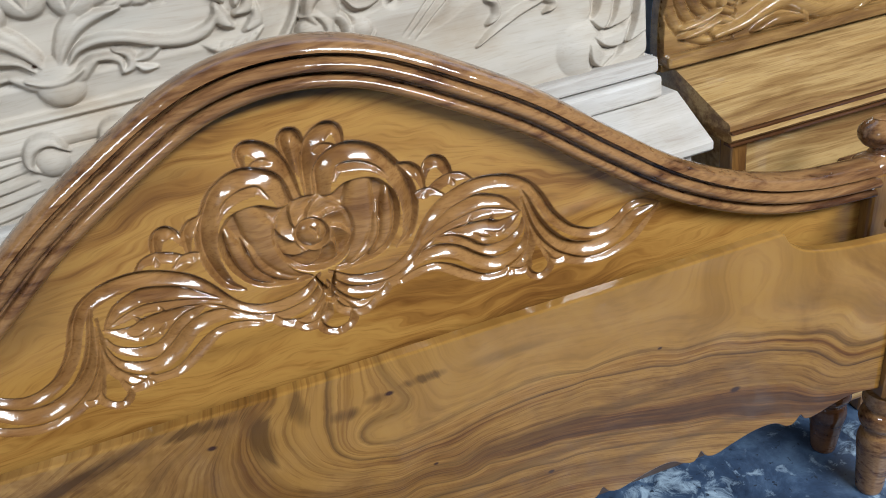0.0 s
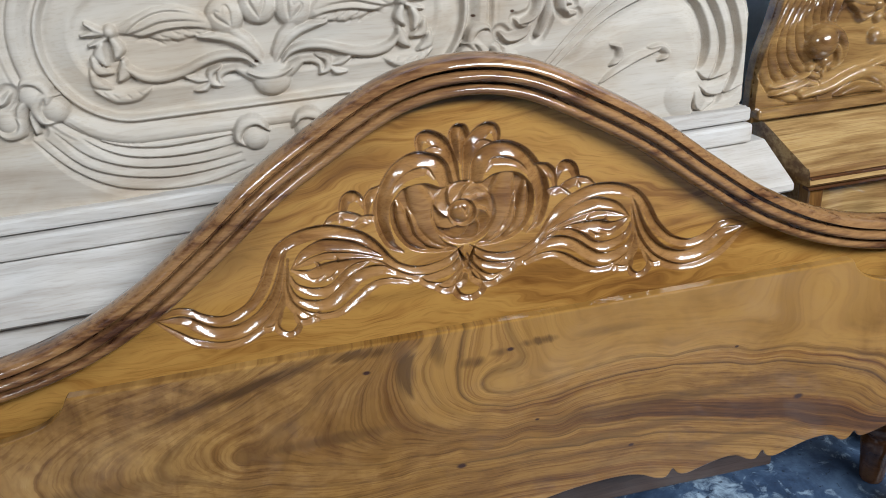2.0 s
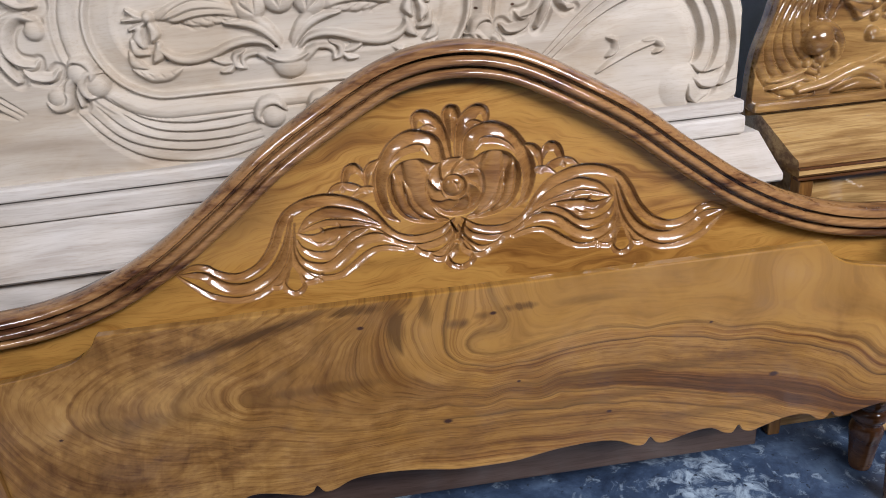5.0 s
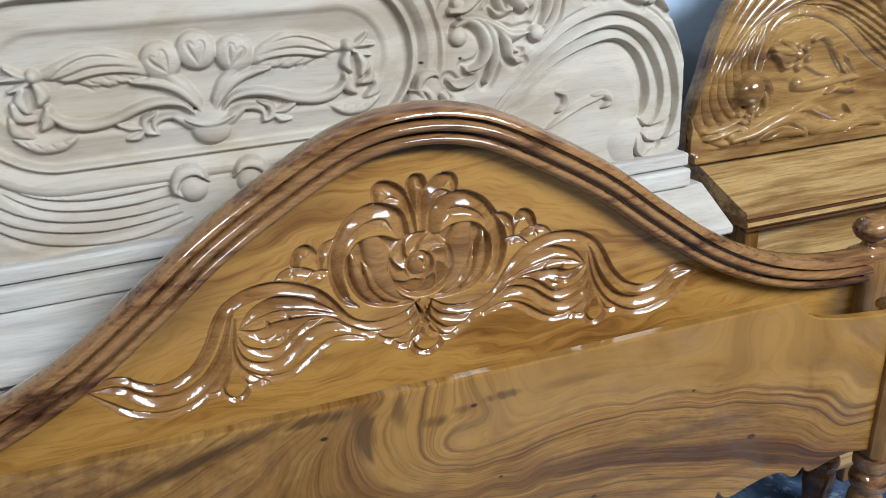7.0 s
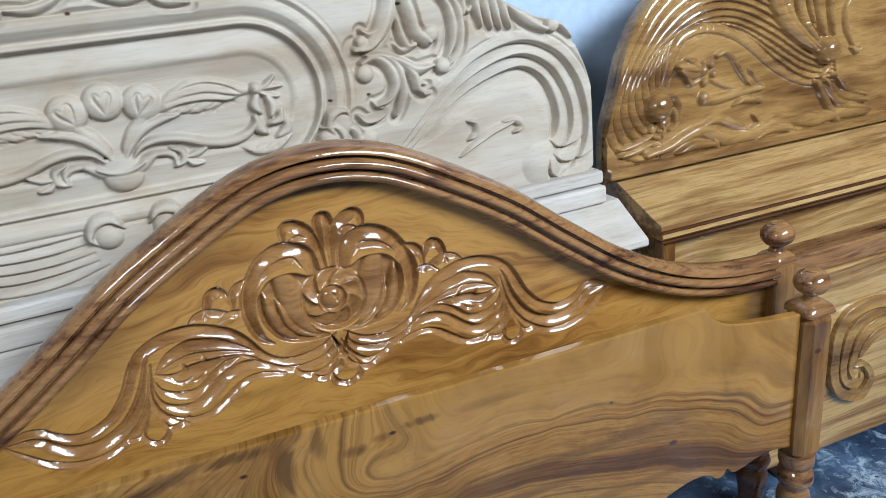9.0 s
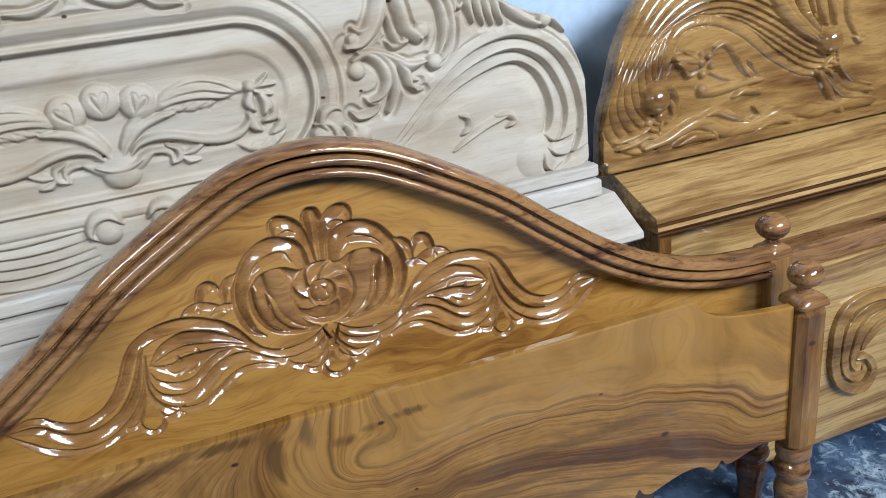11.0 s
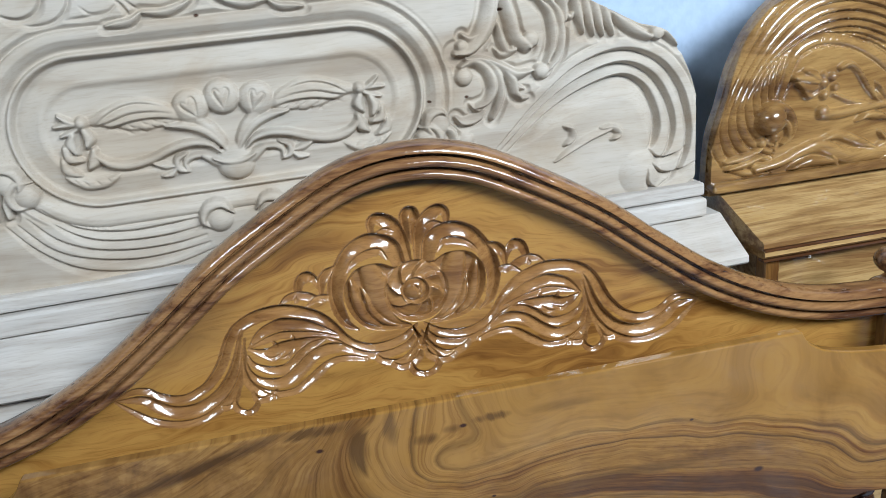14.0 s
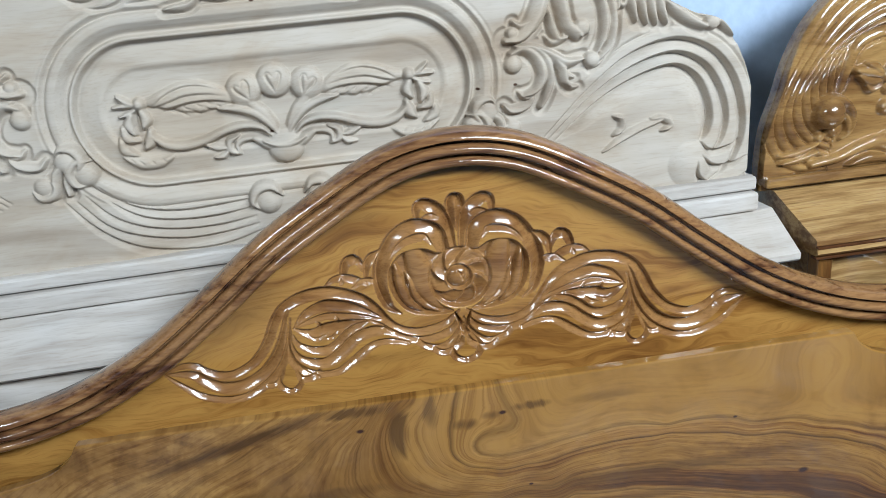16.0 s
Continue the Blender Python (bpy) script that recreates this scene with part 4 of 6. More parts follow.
# year rings of the slab: (growth, points on the ring)
YEAR_RINGS = [
    (10, [(0.048, 0.576), (0.013, 0.563), (-0.012, 0.555), (-0.02, 0.542), (-0.011, 0.524), (0.021, 0.513), (0.061, 0.515), (0.122, 0.527), (0.182, 0.534), (0.304, 0.524), (0.449, 0.506), (0.578, 0.482), (0.667, 0.453), (0.75, 0.406)]),
    (9, [(-0.043, 0.641), (-0.053, 0.599), (-0.059, 0.555), (-0.055, 0.526), (-0.035, 0.505), (-0.0, 0.494), (0.061, 0.49), (0.142, 0.501), (0.223, 0.508), (0.305, 0.508), (0.41, 0.49), (0.505, 0.473), (0.616, 0.441), (0.76, 0.353)]),
    (8, [(-0.078, 0.651), (-0.103, 0.605), (-0.11, 0.561), (-0.094, 0.519), (-0.061, 0.491), (-0.011, 0.473), (0.06, 0.467), (0.142, 0.477), (0.224, 0.485), (0.349, 0.469), (0.488, 0.445), (0.598, 0.419), (0.68, 0.383), (0.766, 0.327)]),
    (7, [(-0.112, 0.639), (-0.144, 0.61), (-0.153, 0.567), (-0.143, 0.519), (-0.112, 0.48), (-0.063, 0.455), (0.018, 0.441), (0.101, 0.44), (0.183, 0.456), (0.246, 0.455), (0.351, 0.434), (0.459, 0.415), (0.569, 0.394), (0.662, 0.36), (0.77, 0.306)]),
    (6, [(-0.155, 0.644), (-0.195, 0.583), (-0.216, 0.529), (-0.202, 0.479), (-0.165, 0.456), (-0.105, 0.442), (-0.014, 0.428), (0.08, 0.428), (0.163, 0.435), (0.246, 0.431), (0.353, 0.413), (0.463, 0.382), (0.575, 0.352), (0.694, 0.303)]),
    (5, [(-0.188, 0.642), (-0.246, 0.6), (-0.301, 0.551), (-0.377, 0.502), (-0.411, 0.477), (-0.364, 0.467), (-0.306, 0.451), (-0.229, 0.428), (-0.147, 0.426), (-0.065, 0.422), (0.038, 0.417), (0.142, 0.416), (0.247, 0.408), (0.355, 0.381), (0.466, 0.351), (0.581, 0.312), (0.676, 0.279)]),
    (4, [(-0.279, 0.632), (-0.36, 0.598), (-0.444, 0.558), (-0.505, 0.519), (-0.516, 0.473), (-0.466, 0.454), (-0.37, 0.428), (-0.273, 0.4), (-0.171, 0.391), (-0.068, 0.391), (0.037, 0.388), (0.142, 0.378), (0.248, 0.372), (0.357, 0.355), (0.468, 0.327), (0.561, 0.294)]),
    (3, [(-0.383, 0.628), (-0.455, 0.598), (-0.516, 0.578), (-0.587, 0.559), (-0.646, 0.514), (-0.64, 0.465), (-0.57, 0.431), (-0.427, 0.392), (-0.278, 0.364), (-0.173, 0.369), (-0.069, 0.372), (0.036, 0.366), (0.142, 0.361), (0.249, 0.354), (0.359, 0.331), (0.471, 0.297)]),
    (2, [(-0.629, 0.614), (-0.707, 0.568), (-0.757, 0.529), (-0.743, 0.479), (-0.689, 0.429), (-0.62, 0.387), (-0.483, 0.368), (-0.333, 0.34), (-0.176, 0.344), (-0.018, 0.341), (0.142, 0.332), (0.361, 0.302)]),
    (1, [(-0.829, 0.538), (-0.817, 0.489), (-0.789, 0.424), (-0.739, 0.359), (-0.647, 0.322), (-0.544, 0.323), (-0.39, 0.314), (-0.232, 0.318), (-0.073, 0.316), (0.142, 0.305)]),
    (0, [(-0.846, 0.368), (-0.804, 0.308), (-0.749, 0.286), (-0.606, 0.278), (-0.448, 0.282), (-0.289, 0.286), (-0.128, 0.297)]),
    (11.0, [(0.102, 0.58), (0.201, 0.585), (0.301, 0.573), (0.444, 0.557), (0.516, 0.554)]),
    (10.5, [(0.538, 0.618), (0.541, 0.562), (0.56, 0.531), (0.606, 0.502), (0.738, 0.466)]),
    (11.7, [(0.142, 0.631), (0.289, 0.627), (0.436, 0.629)]),
]


def thin_plate(rows):
    """A smooth function of (x, z) that takes each row's value along its points."""
    at = np.array([p for v, pts in rows for p in pts])
    val = np.array([v for v, pts in rows for _ in pts], float)

    def kernel(p, q):
        r2 = ((p[:, None, :] - q[None, :, :]) ** 2).sum(-1) + 1e-9
        return 0.5 * r2 * np.log(r2)

    n = len(at)
    lhs = np.zeros((n + 3, n + 3))
    lhs[:n, :n] = kernel(at, at) + 2e-5 * np.eye(n)
    lhs[:n, n:] = np.c_[np.ones(n), at]
    lhs[n:, :n] = lhs[:n, n:].T
    w = np.linalg.solve(lhs, np.r_[val, 0, 0, 0])
    return lambda p: kernel(p, at) @ w[:n] + np.c_[np.ones(len(p)), p] @ w[n:]


def grown_board(xs, ztop, zbot, y0, y1, rows=44, ease=0.003):
    """A board whose front carries the growth value of its rings."""
    bm = bmesh.new()
    layer = bm.verts.layers.float.new("growth")
    rings = []
    for x, a, b in zip(xs, ztop, zbot):
        co = [(x, y0, z) for z in np.linspace(b + ease, a - ease, rows)]
        co += [(x, y0 + ease * 0.3, a - ease * 0.3), (x, y0 + ease, a), (x, y1, a), (x, y1, b), (x, y0 + ease, b), (x, y0 + ease * 0.3, b + ease * 0.3)]
        rings.append([bm.verts.new(c) for c in co])
    m = rows + 6
    for r, s in zip(rings, rings[1:]):
        for i in range(m):
            bm.faces.new((r[i], r[(i + 1) % m], s[(i + 1) % m], s[i]))
    bm.faces.new(rings[0])
    bm.faces.new(rings[-1][::-1])
    values = thin_plate(YEAR_RINGS)(np.array([(v.co.x, v.co.z) for v in bm.verts]))
    for v, g in zip(bm.verts, values):
        v[layer] = float(min(11.9, max(-4.0, g)))
    return bm


part("slab", grown_board(sx, stop, [scallop(x) for x in sx], -0.115, -0.098), slab_wood, foot_board)
for s in (-1, 1):
    x = 0.873 * s
    post = part("post", box_bm(x - 0.0345, x + 0.0335, -0.137, -0.068, 0.245, 0.572, 0.014, 1), post_wood, foot_board)
    part("foot", lathe([(r * 1.03, z * 1.24) for r, z in FOOT], at=(x, -0.102, 0)), moulding_wood, foot_board, "turned wooden foot", angle=60)
    part("cap", square_cap(x, -0.102, 0.571, 0.0355), moulding_wood, post, angle=60)
    part("finial", lathe(BALL, at=(x, -0.102, 0.602)), moulding_wood, post, "brown turned ball finial", angle=60)

# ---- raw headboard ----
raw = empty("raw_headboard", (-0.275, 0.232, 0), 2.0, "unfinished pale wood headboard with deep floral relief carving", "headboard")
RIM = [(0, 1.42), (0.3, 1.4), (0.5, 1.32), (0.62, 1.24), (0.7, 1.196), (0.737, 1.178), (0.77, 1.16), (0.795, 1.148), (0.82, 1.142), (0.84, 1.132), (0.862, 1.108), (0.885, 1.065), (0.9, 1.03), (0.911, 0.99), (0.915, 0.94), (0.912, 0.88), (0.908, 0.82)]
rim = spline(RIM, 5)
rx = np.r_[np.linspace(0, 0.8, 80), 0.8 + 0.115 * np.sin(np.linspace(0.03, math.pi / 2, 24))]
rx = np.r_[-rx[:0:-1], rx]
part("panel", strip_board(rx, np.interp(np.abs(rx), rim[:, 0], rim[:, 1]), np.full(len(rx), 0.74), 0.021, 0.055), raw_wood, raw)


def shift(points, d):
    """The same curve moved to its right by d."""
    p = np.array(points, float)
    t = np.gradient(p, axis=0)
    t /= np.linalg.norm(t, axis=1)[:, None]
    return [(x + tz * d, z - tx * d) for (x, z), (tx, tz) in zip(p, t)]


# the front is cut down from one thick board: an oval with stepped mouldings, and ornament left standing
oval = Relief(np.r_[np.linspace(-0.915, -0.73, 40), np.arange(-0.725, 0.92, 0.0015)], np.r_[np.arange(0.795, 1.295, 0.0015), np.linspace(1.3, 1.42, 14)])
R_AT = [0, 0.06, 0.072, 0.079, 0.0835, 0.088, 0.1, 0.114, 0.1195, 0.1235, 0.126, 0.1295, 0.132, 0.1365, 0.143, 0.152, 0.16, 0.1655, 0.1685, 0.172, 0.178, 0.184, 0.187]
R_LOW = [13.5, 13.5, 12.5, 9.5, 9, 10, 12, 14.5, 14, 3.5, 2.5, 3, 9.5, 9, 4, -1, -1, 1, 6, 4, -1, 1, 0]
ring_r = np.hypot(np.maximum(np.abs(oval.X) - 0.224, 0), oval.Z - 1.078)
for name, r0, r1 in (("oval_field", -1, 0.076), ("oval_moulding", 0.076, 0.1175), ("oval_moulding", 0.1175, 0.1325), ("oval_moulding", 0.1325, 0.168), ("oval_moulding", 0.168, 0.187)):
    oval.put(name, -0.00135 * np.interp(ring_r, R_AT, R_LOW), (ring_r >= r0) & (ring_r < r1) & ((oval.Z > 0.93) | (ring_r < 0.168)))
oval.gouge("top_scroll", [(-0.317, 1.28), (-0.29, 1.272), (-0.27, 1.276), (-0.256, 1.287), (-0.248, 1.301)], [0.006, 0.016, 0.018, 0.018, 0.01], mirror=False, depth=0.012)
oval.gouge("top_scroll", [(-0.297, 1.265), (-0.265, 1.259), (-0.236, 1.264), (-0.217, 1.279), (-0.207, 1.297)], [0.004, 0.012, 0.014, 0.014, 0.008], mirror=False, depth=0.012)
oval.gouge("top_leaf", [(-0.226, 1.261), (-0.187, 1.265), (-0.155, 1.268), (-0.135, 1.28)], [0.004, 0.012, 0.012, 0.004], mirror=False, depth=0.012)
oval.gouge("top_leaf", [(-0.192, 1.279), (-0.177, 1.268), (-0.154, 1.27)], [0.003, 0.009, 0.004], mirror=False, depth=0.012)
oval.gouge("hook", [(-0.138, 1.287), (-0.125, 1.274), (-0.119, 1.259), (-0.137, 1.248)], [0.006, 0.012, 0.014, 0.005], mirror=False, depth=0.012)
oval.gouge("top_wave", [(-0.123, 1.284), (-0.1, 1.268), (-0.066, 1.264), (-0.037, 1.272), (-0.025, 1.279)], [0.004, 0.016, 0.018, 0.014, 0.006], mirror=False, depth=0.012)
# flowers in the oval
oval.ridge("urn_lip", [(0.015, 0.996), (0.031, 1.0), (0.051, 1.012), (0.066, 1.017)], [0.0259, 0.0219, 0.0159, 0.005], -0.0185, 0.0168)
oval.ridge("tulip_stem", [(0.049, 1.075), (0.032, 1.055), (0.017, 1.034), (0.007, 1.01)], [0.0199, 0.0259, 0.0199, 0.01], -0.0185, 0.0126)
oval.ridge("leaf_fan", [(0.069, 1.085), (0.099, 1.091), (0.14, 1.097), (0.181, 1.098), (0.213, 1.096), (0.234, 1.094)], [0.01, 0.0398, 0.0577, 0.0518, 0.0299, 0.008], -0.0185, 0.0133)
oval.ridge("leaf_stem", [(0.011, 1.018), (0.025, 1.038), (0.046, 1.057), (0.074, 1.068), (0.106, 1.072)], [0.01, 0.0159, 0.0179, 0.0159, 0.006], -0.0185, 0.0154)
oval.gouge("feather", [(0.1, 1.106), (0.129, 1.116), (0.159, 1.118), (0.191, 1.108), (0.218, 1.089)], [0.003, 0.01, 0.0119, 0.011, 0.003], depth=0.008, wall=0.004, deeper=True)
oval.gouge("feather", [(0.09, 1.094), (0.121, 1.101), (0.159, 1.102), (0.192, 1.093), (0.222, 1.085)], [0.003, 0.009, 0.011, 0.01, 0.003], depth=0.008, wall=0.004, deeper=True)
oval.gouge("serrated_leaf", [(0.082, 1.081), (0.111, 1.089), (0.151, 1.09), (0.187, 1.083), (0.204, 1.077)], [0.003, 0.0159, 0.0219, 0.0179, 0.003], depth=0.008, wall=0.004, deeper=True)
oval.gouge("leaf_tooth", [(0.11, 1.081), (0.119, 1.084), (0.127, 1.089)], [0.002, 0.006, 0.002], depth=0.006, wall=0.004, deeper=True)
oval.gouge("leaf_tooth", [(0.127, 1.079), (0.137, 1.082), (0.145, 1.087)], [0.002, 0.006, 0.002], depth=0.006, wall=0.004, deeper=True)
oval.gouge("leaf_tooth", [(0.149, 1.076), (0.159, 1.079), (0.167, 1.084)], [0.002, 0.006, 0.002], depth=0.006, wall=0.004, deeper=True)
oval.gouge("leaf_tooth", [(0.171, 1.073), (0.181, 1.076), (0.189, 1.081)], [0.002, 0.006, 0.002], depth=0.006, wall=0.004, deeper=True)
oval.gouge("leaf_tooth", [(0.096, 1.073), (0.104, 1.079), (0.112, 1.08)], [0.002, 0.007, 0.002], depth=0.008, wall=0.004, deeper=True)
oval.gouge("leaf_tooth", [(0.116, 1.07), (0.124, 1.076), (0.131, 1.077)], [0.002, 0.007, 0.002], depth=0.008, wall=0.004, deeper=True)
oval.gouge("leaf_tooth", [(0.138, 1.067), (0.146, 1.073), (0.153, 1.075)], [0.002, 0.007, 0.002], depth=0.008, wall=0.004, deeper=True)
oval.gouge("leaf_tooth", [(0.158, 1.065), (0.166, 1.071), (0.173, 1.072)], [0.002, 0.007, 0.002], depth=0.008, wall=0.004, deeper=True)
oval.ridge("lower_stem", [(0.022, 1.016), (0.039, 1.031), (0.068, 1.037), (0.101, 1.032), (0.138, 1.019), (0.178, 1.013), (0.208, 1.02), (0.228, 1.037)], [0.008, 0.0139, 0.0159, 0.0159, 0.0169, 0.0179, 0.0179, 0.01], -0.0185, 0.0161)
oval.ridge("flower_petal", [(0.246, 1.094), (0.259, 1.1), (0.272, 1.111)], [0.007, 0.0119, 0.006], -0.0185, 0.0140)
oval.ridge("flower_petal", [(0.248, 1.092), (0.265, 1.094), (0.283, 1.093)], [0.007, 0.011, 0.005], -0.0185, 0.0126)
oval.ridge("flower_petal", [(0.243, 1.087), (0.259, 1.08), (0.275, 1.076)], [0.007, 0.011, 0.005], -0.0185, 0.0126)
oval.ridge("scale", [(0.236, 1.081), (0.232, 1.067), (0.239, 1.053)], [0.0139, 0.0219, 0.008], -0.0185, 0.0154)
oval.ridge("scale", [(0.255, 1.077), (0.262, 1.061), (0.256, 1.045)], [0.01, 0.0219, 0.01], -0.0185, 0.0154)
oval.ridge("scale", [(0.274, 1.056), (0.27, 1.038), (0.252, 1.032)], [0.01, 0.0199, 0.008], -0.0185, 0.0154)
oval.ridge("scale", [(0.229, 1.046), (0.233, 1.028), (0.244, 1.016)], [0.0119, 0.0239, 0.008], -0.0185, 0.0161)
oval.ridge("scale", [(0.282, 1.038), (0.278, 1.018), (0.259, 1.007)], [0.008, 0.0219, 0.008], -0.0185, 0.0154)
oval.ridge("serrated_leaf", [(0.193, 1.002), (0.221, 0.99), (0.253, 0.991), (0.283, 1.006)], [0.004, 0.0199, 0.0239, 0.008], -0.0185, 0.0140)
oval.gouge("leaf_tooth", [(0.211, 0.989), (0.217, 0.997), (0.226, 1.001)], [0.002, 0.007, 0.002], depth=0.007, wall=0.004, deeper=True)
oval.gouge("leaf_tooth", [(0.229, 0.986), (0.234, 0.994), (0.243, 0.998)], [0.002, 0.007, 0.002], depth=0.007, wall=0.004, deeper=True)
oval.gouge("leaf_tooth", [(0.248, 0.988), (0.254, 0.996), (0.263, 1.0)], [0.002, 0.007, 0.002], depth=0.007, wall=0.004, deeper=True)
oval.gouge("leaf_tooth", [(0.264, 0.994), (0.269, 1.002), (0.278, 1.006)], [0.002, 0.007, 0.002], depth=0.007, wall=0.004, deeper=True)
oval.ridge("small_leaf", [(0.044, 1.013), (0.071, 1.013), (0.085, 1.005), (0.084, 0.99)], [0.006, 0.0119, 0.0139, 0.006], -0.0185, 0.0140)
oval.ridge("small_leaf", [(0.081, 1.02), (0.098, 1.011), (0.097, 0.995), (0.082, 0.988)], [0.006, 0.0139, 0.0149, 0.005], -0.0185, 0.0154)
oval.ridge("small_leaf", [(0.1, 1.001), (0.119, 1.003), (0.141, 1.011)], [0.005, 0.0149, 0.005], -0.0185, 0.0140)
oval.ridge("small_leaf", [(0.1, 0.999), (0.112, 0.988), (0.129, 0.986)], [0.005, 0.0139, 0.005], -0.0185, 0.0140)
TULIPS = [(-0.003, 1.11), (0.054, 1.099)]
for (x, z), tilt in ((TULIPS[0], 0.0), (TULIPS[1], -0.45), ((-TULIPS[1][0] - 0.004, TULIPS[1][1]), 0.45)):
    oval.boss("tulip", x, z, 0.0305, -0.0185, 0.0175, 0.4)
    for q in (1, -1):
        pts = [(x + math.cos(tilt) * q * u - math.sin(tilt) * v, z + math.sin(tilt) * q * u + math.cos(tilt) * v) for u, v in ((0.0, 0.008), (0.006, 0.016), (0.014, 0.014), (0.015, 0.004), (0.008, -0.01), (0.0, -0.021))]
        oval.gouge("petal", pts, [0.003, 0.006, 0.009, 0.009, 0.007, 0.002], side=q, depth=0.007, wall=0.003, mirror=False, deeper=True)
oval.boss("urn", 0.0, 0.994, 0.034, -0.0185, 0.0203, 0.42)
oval.ridge("urn_lip", [(-0.04, 1.008), (-0.02, 0.999), (0, 0.996), (0.02, 0.999), (0.04, 1.008)], [0.006, 0.014, 0.016, 0.014, 0.006], -0.0185, 0.0231, mirror=False)
oval.boss("bead", 0.238, 1.0945, 0.0115, -0.0185, 0.0203)
oval.boss("bead", -0.238, 1.0945, 0.0115, -0.0185, 0.0203)
# shell: three terraces round a shallow bowl
SHELL = [
    ("shell_ridge", 0.031, (0.2, 1.0, 0.8), [(0.485, 0.953), (0.568, 1.029), (0.654, 1.089), (0.748, 1.111), (0.828, 1.083), (0.878, 1.023), (0.899, 0.95), (0.896, 0.893), (0.871, 0.844), (0.828, 0.819)]),
    ("shell_ridge", 0.029, (0.2, 1.0, 0.7), [(0.493, 0.948), (0.576, 1.018), (0.661, 1.067), (0.747, 1.086), (0.813, 1.057), (0.85, 1.003), (0.864, 0.945), (0.852, 0.898), (0.823, 0.868)]),
    ("shell_ridge", 0.028, (0.2, 1.0, 0.7), [(0.504, 0.943), (0.587, 1.008), (0.667, 1.047), (0.746, 1.063), (0.795, 1.038), (0.822, 0.992), (0.831, 0.944), (0.819, 0.911), (0.796, 0.896)]),
]
oval.gouge("shell_edge", shift(SHELL[0][3][1:7], -0.0135), [0.003, 0.008, 0.01, 0.01, 0.009, 0.003], side=-1, depth=0.005)
for (name, width, taper, points), run in zip(SHELL, (0.026, 0.026, 0.05)):
    oval.gouge(name, shift(points, 0.001), [0.004] + [run * k for k in (0.55, 0.8, 0.95, 1, 1, 1, 0.9, 0.7)] + [0.006], depth=0.02, wall=0.0085, steep=0.8)
# fan of ridges under the oval
LOW = [
    ("fan_ridge", 0.0149, (0.4, 1.0, 0.6), [(-0.333, 0.959), (-0.301, 0.93), (-0.261, 0.912), (-0.204, 0.902), (-0.143, 0.903), (-0.082, 0.906)]),
    ("fan_ridge", 0.0149, (0.4, 1.0, 0.6), [(-0.328, 0.939), (-0.296, 0.912), (-0.256, 0.893), (-0.198, 0.884), (-0.137, 0.884), (-0.085, 0.889)]),
    ("fan_ridge", 0.0161, (0.4, 1.0, 0.6), [(-0.36, 0.948), (-0.322, 0.905), (-0.269, 0.878), (-0.201, 0.866), (-0.13, 0.866), (-0.078, 0.872)]),
    ("fan_ridge", 0.0161, (0.4, 1.0, 0.6), [(-0.38, 0.944), (-0.335, 0.89), (-0.282, 0.863), (-0.205, 0.848), (-0.133, 0.85), (-0.075, 0.857)]),
    ("fan_ridge", 0.023, (0.4, 1.0, 0.6), [(-0.399, 0.945), (-0.355, 0.888), (-0.296, 0.846), (-0.219, 0.828), (-0.137, 0.828), (-0.061, 0.846)]),
    ("curl", 0.0138, (0.6, 1.0, 0.6), [(-0.406, 0.954), (-0.398, 0.992), (-0.376, 1.003), (-0.364, 0.998)]),
    ("curl", 0.0138, (0.6, 1.0, 0.6), [(-0.384, 0.955), (-0.381, 0.982), (-0.362, 0.991)]),
]
for name, width, taper, points in LOW:
    if name == "fan_ridge":
        oval.gouge(name, points, [0.004, 0.014, 0.0165, 0.017, 0.0165, 0.006], depth=0.011, wall=0.006)
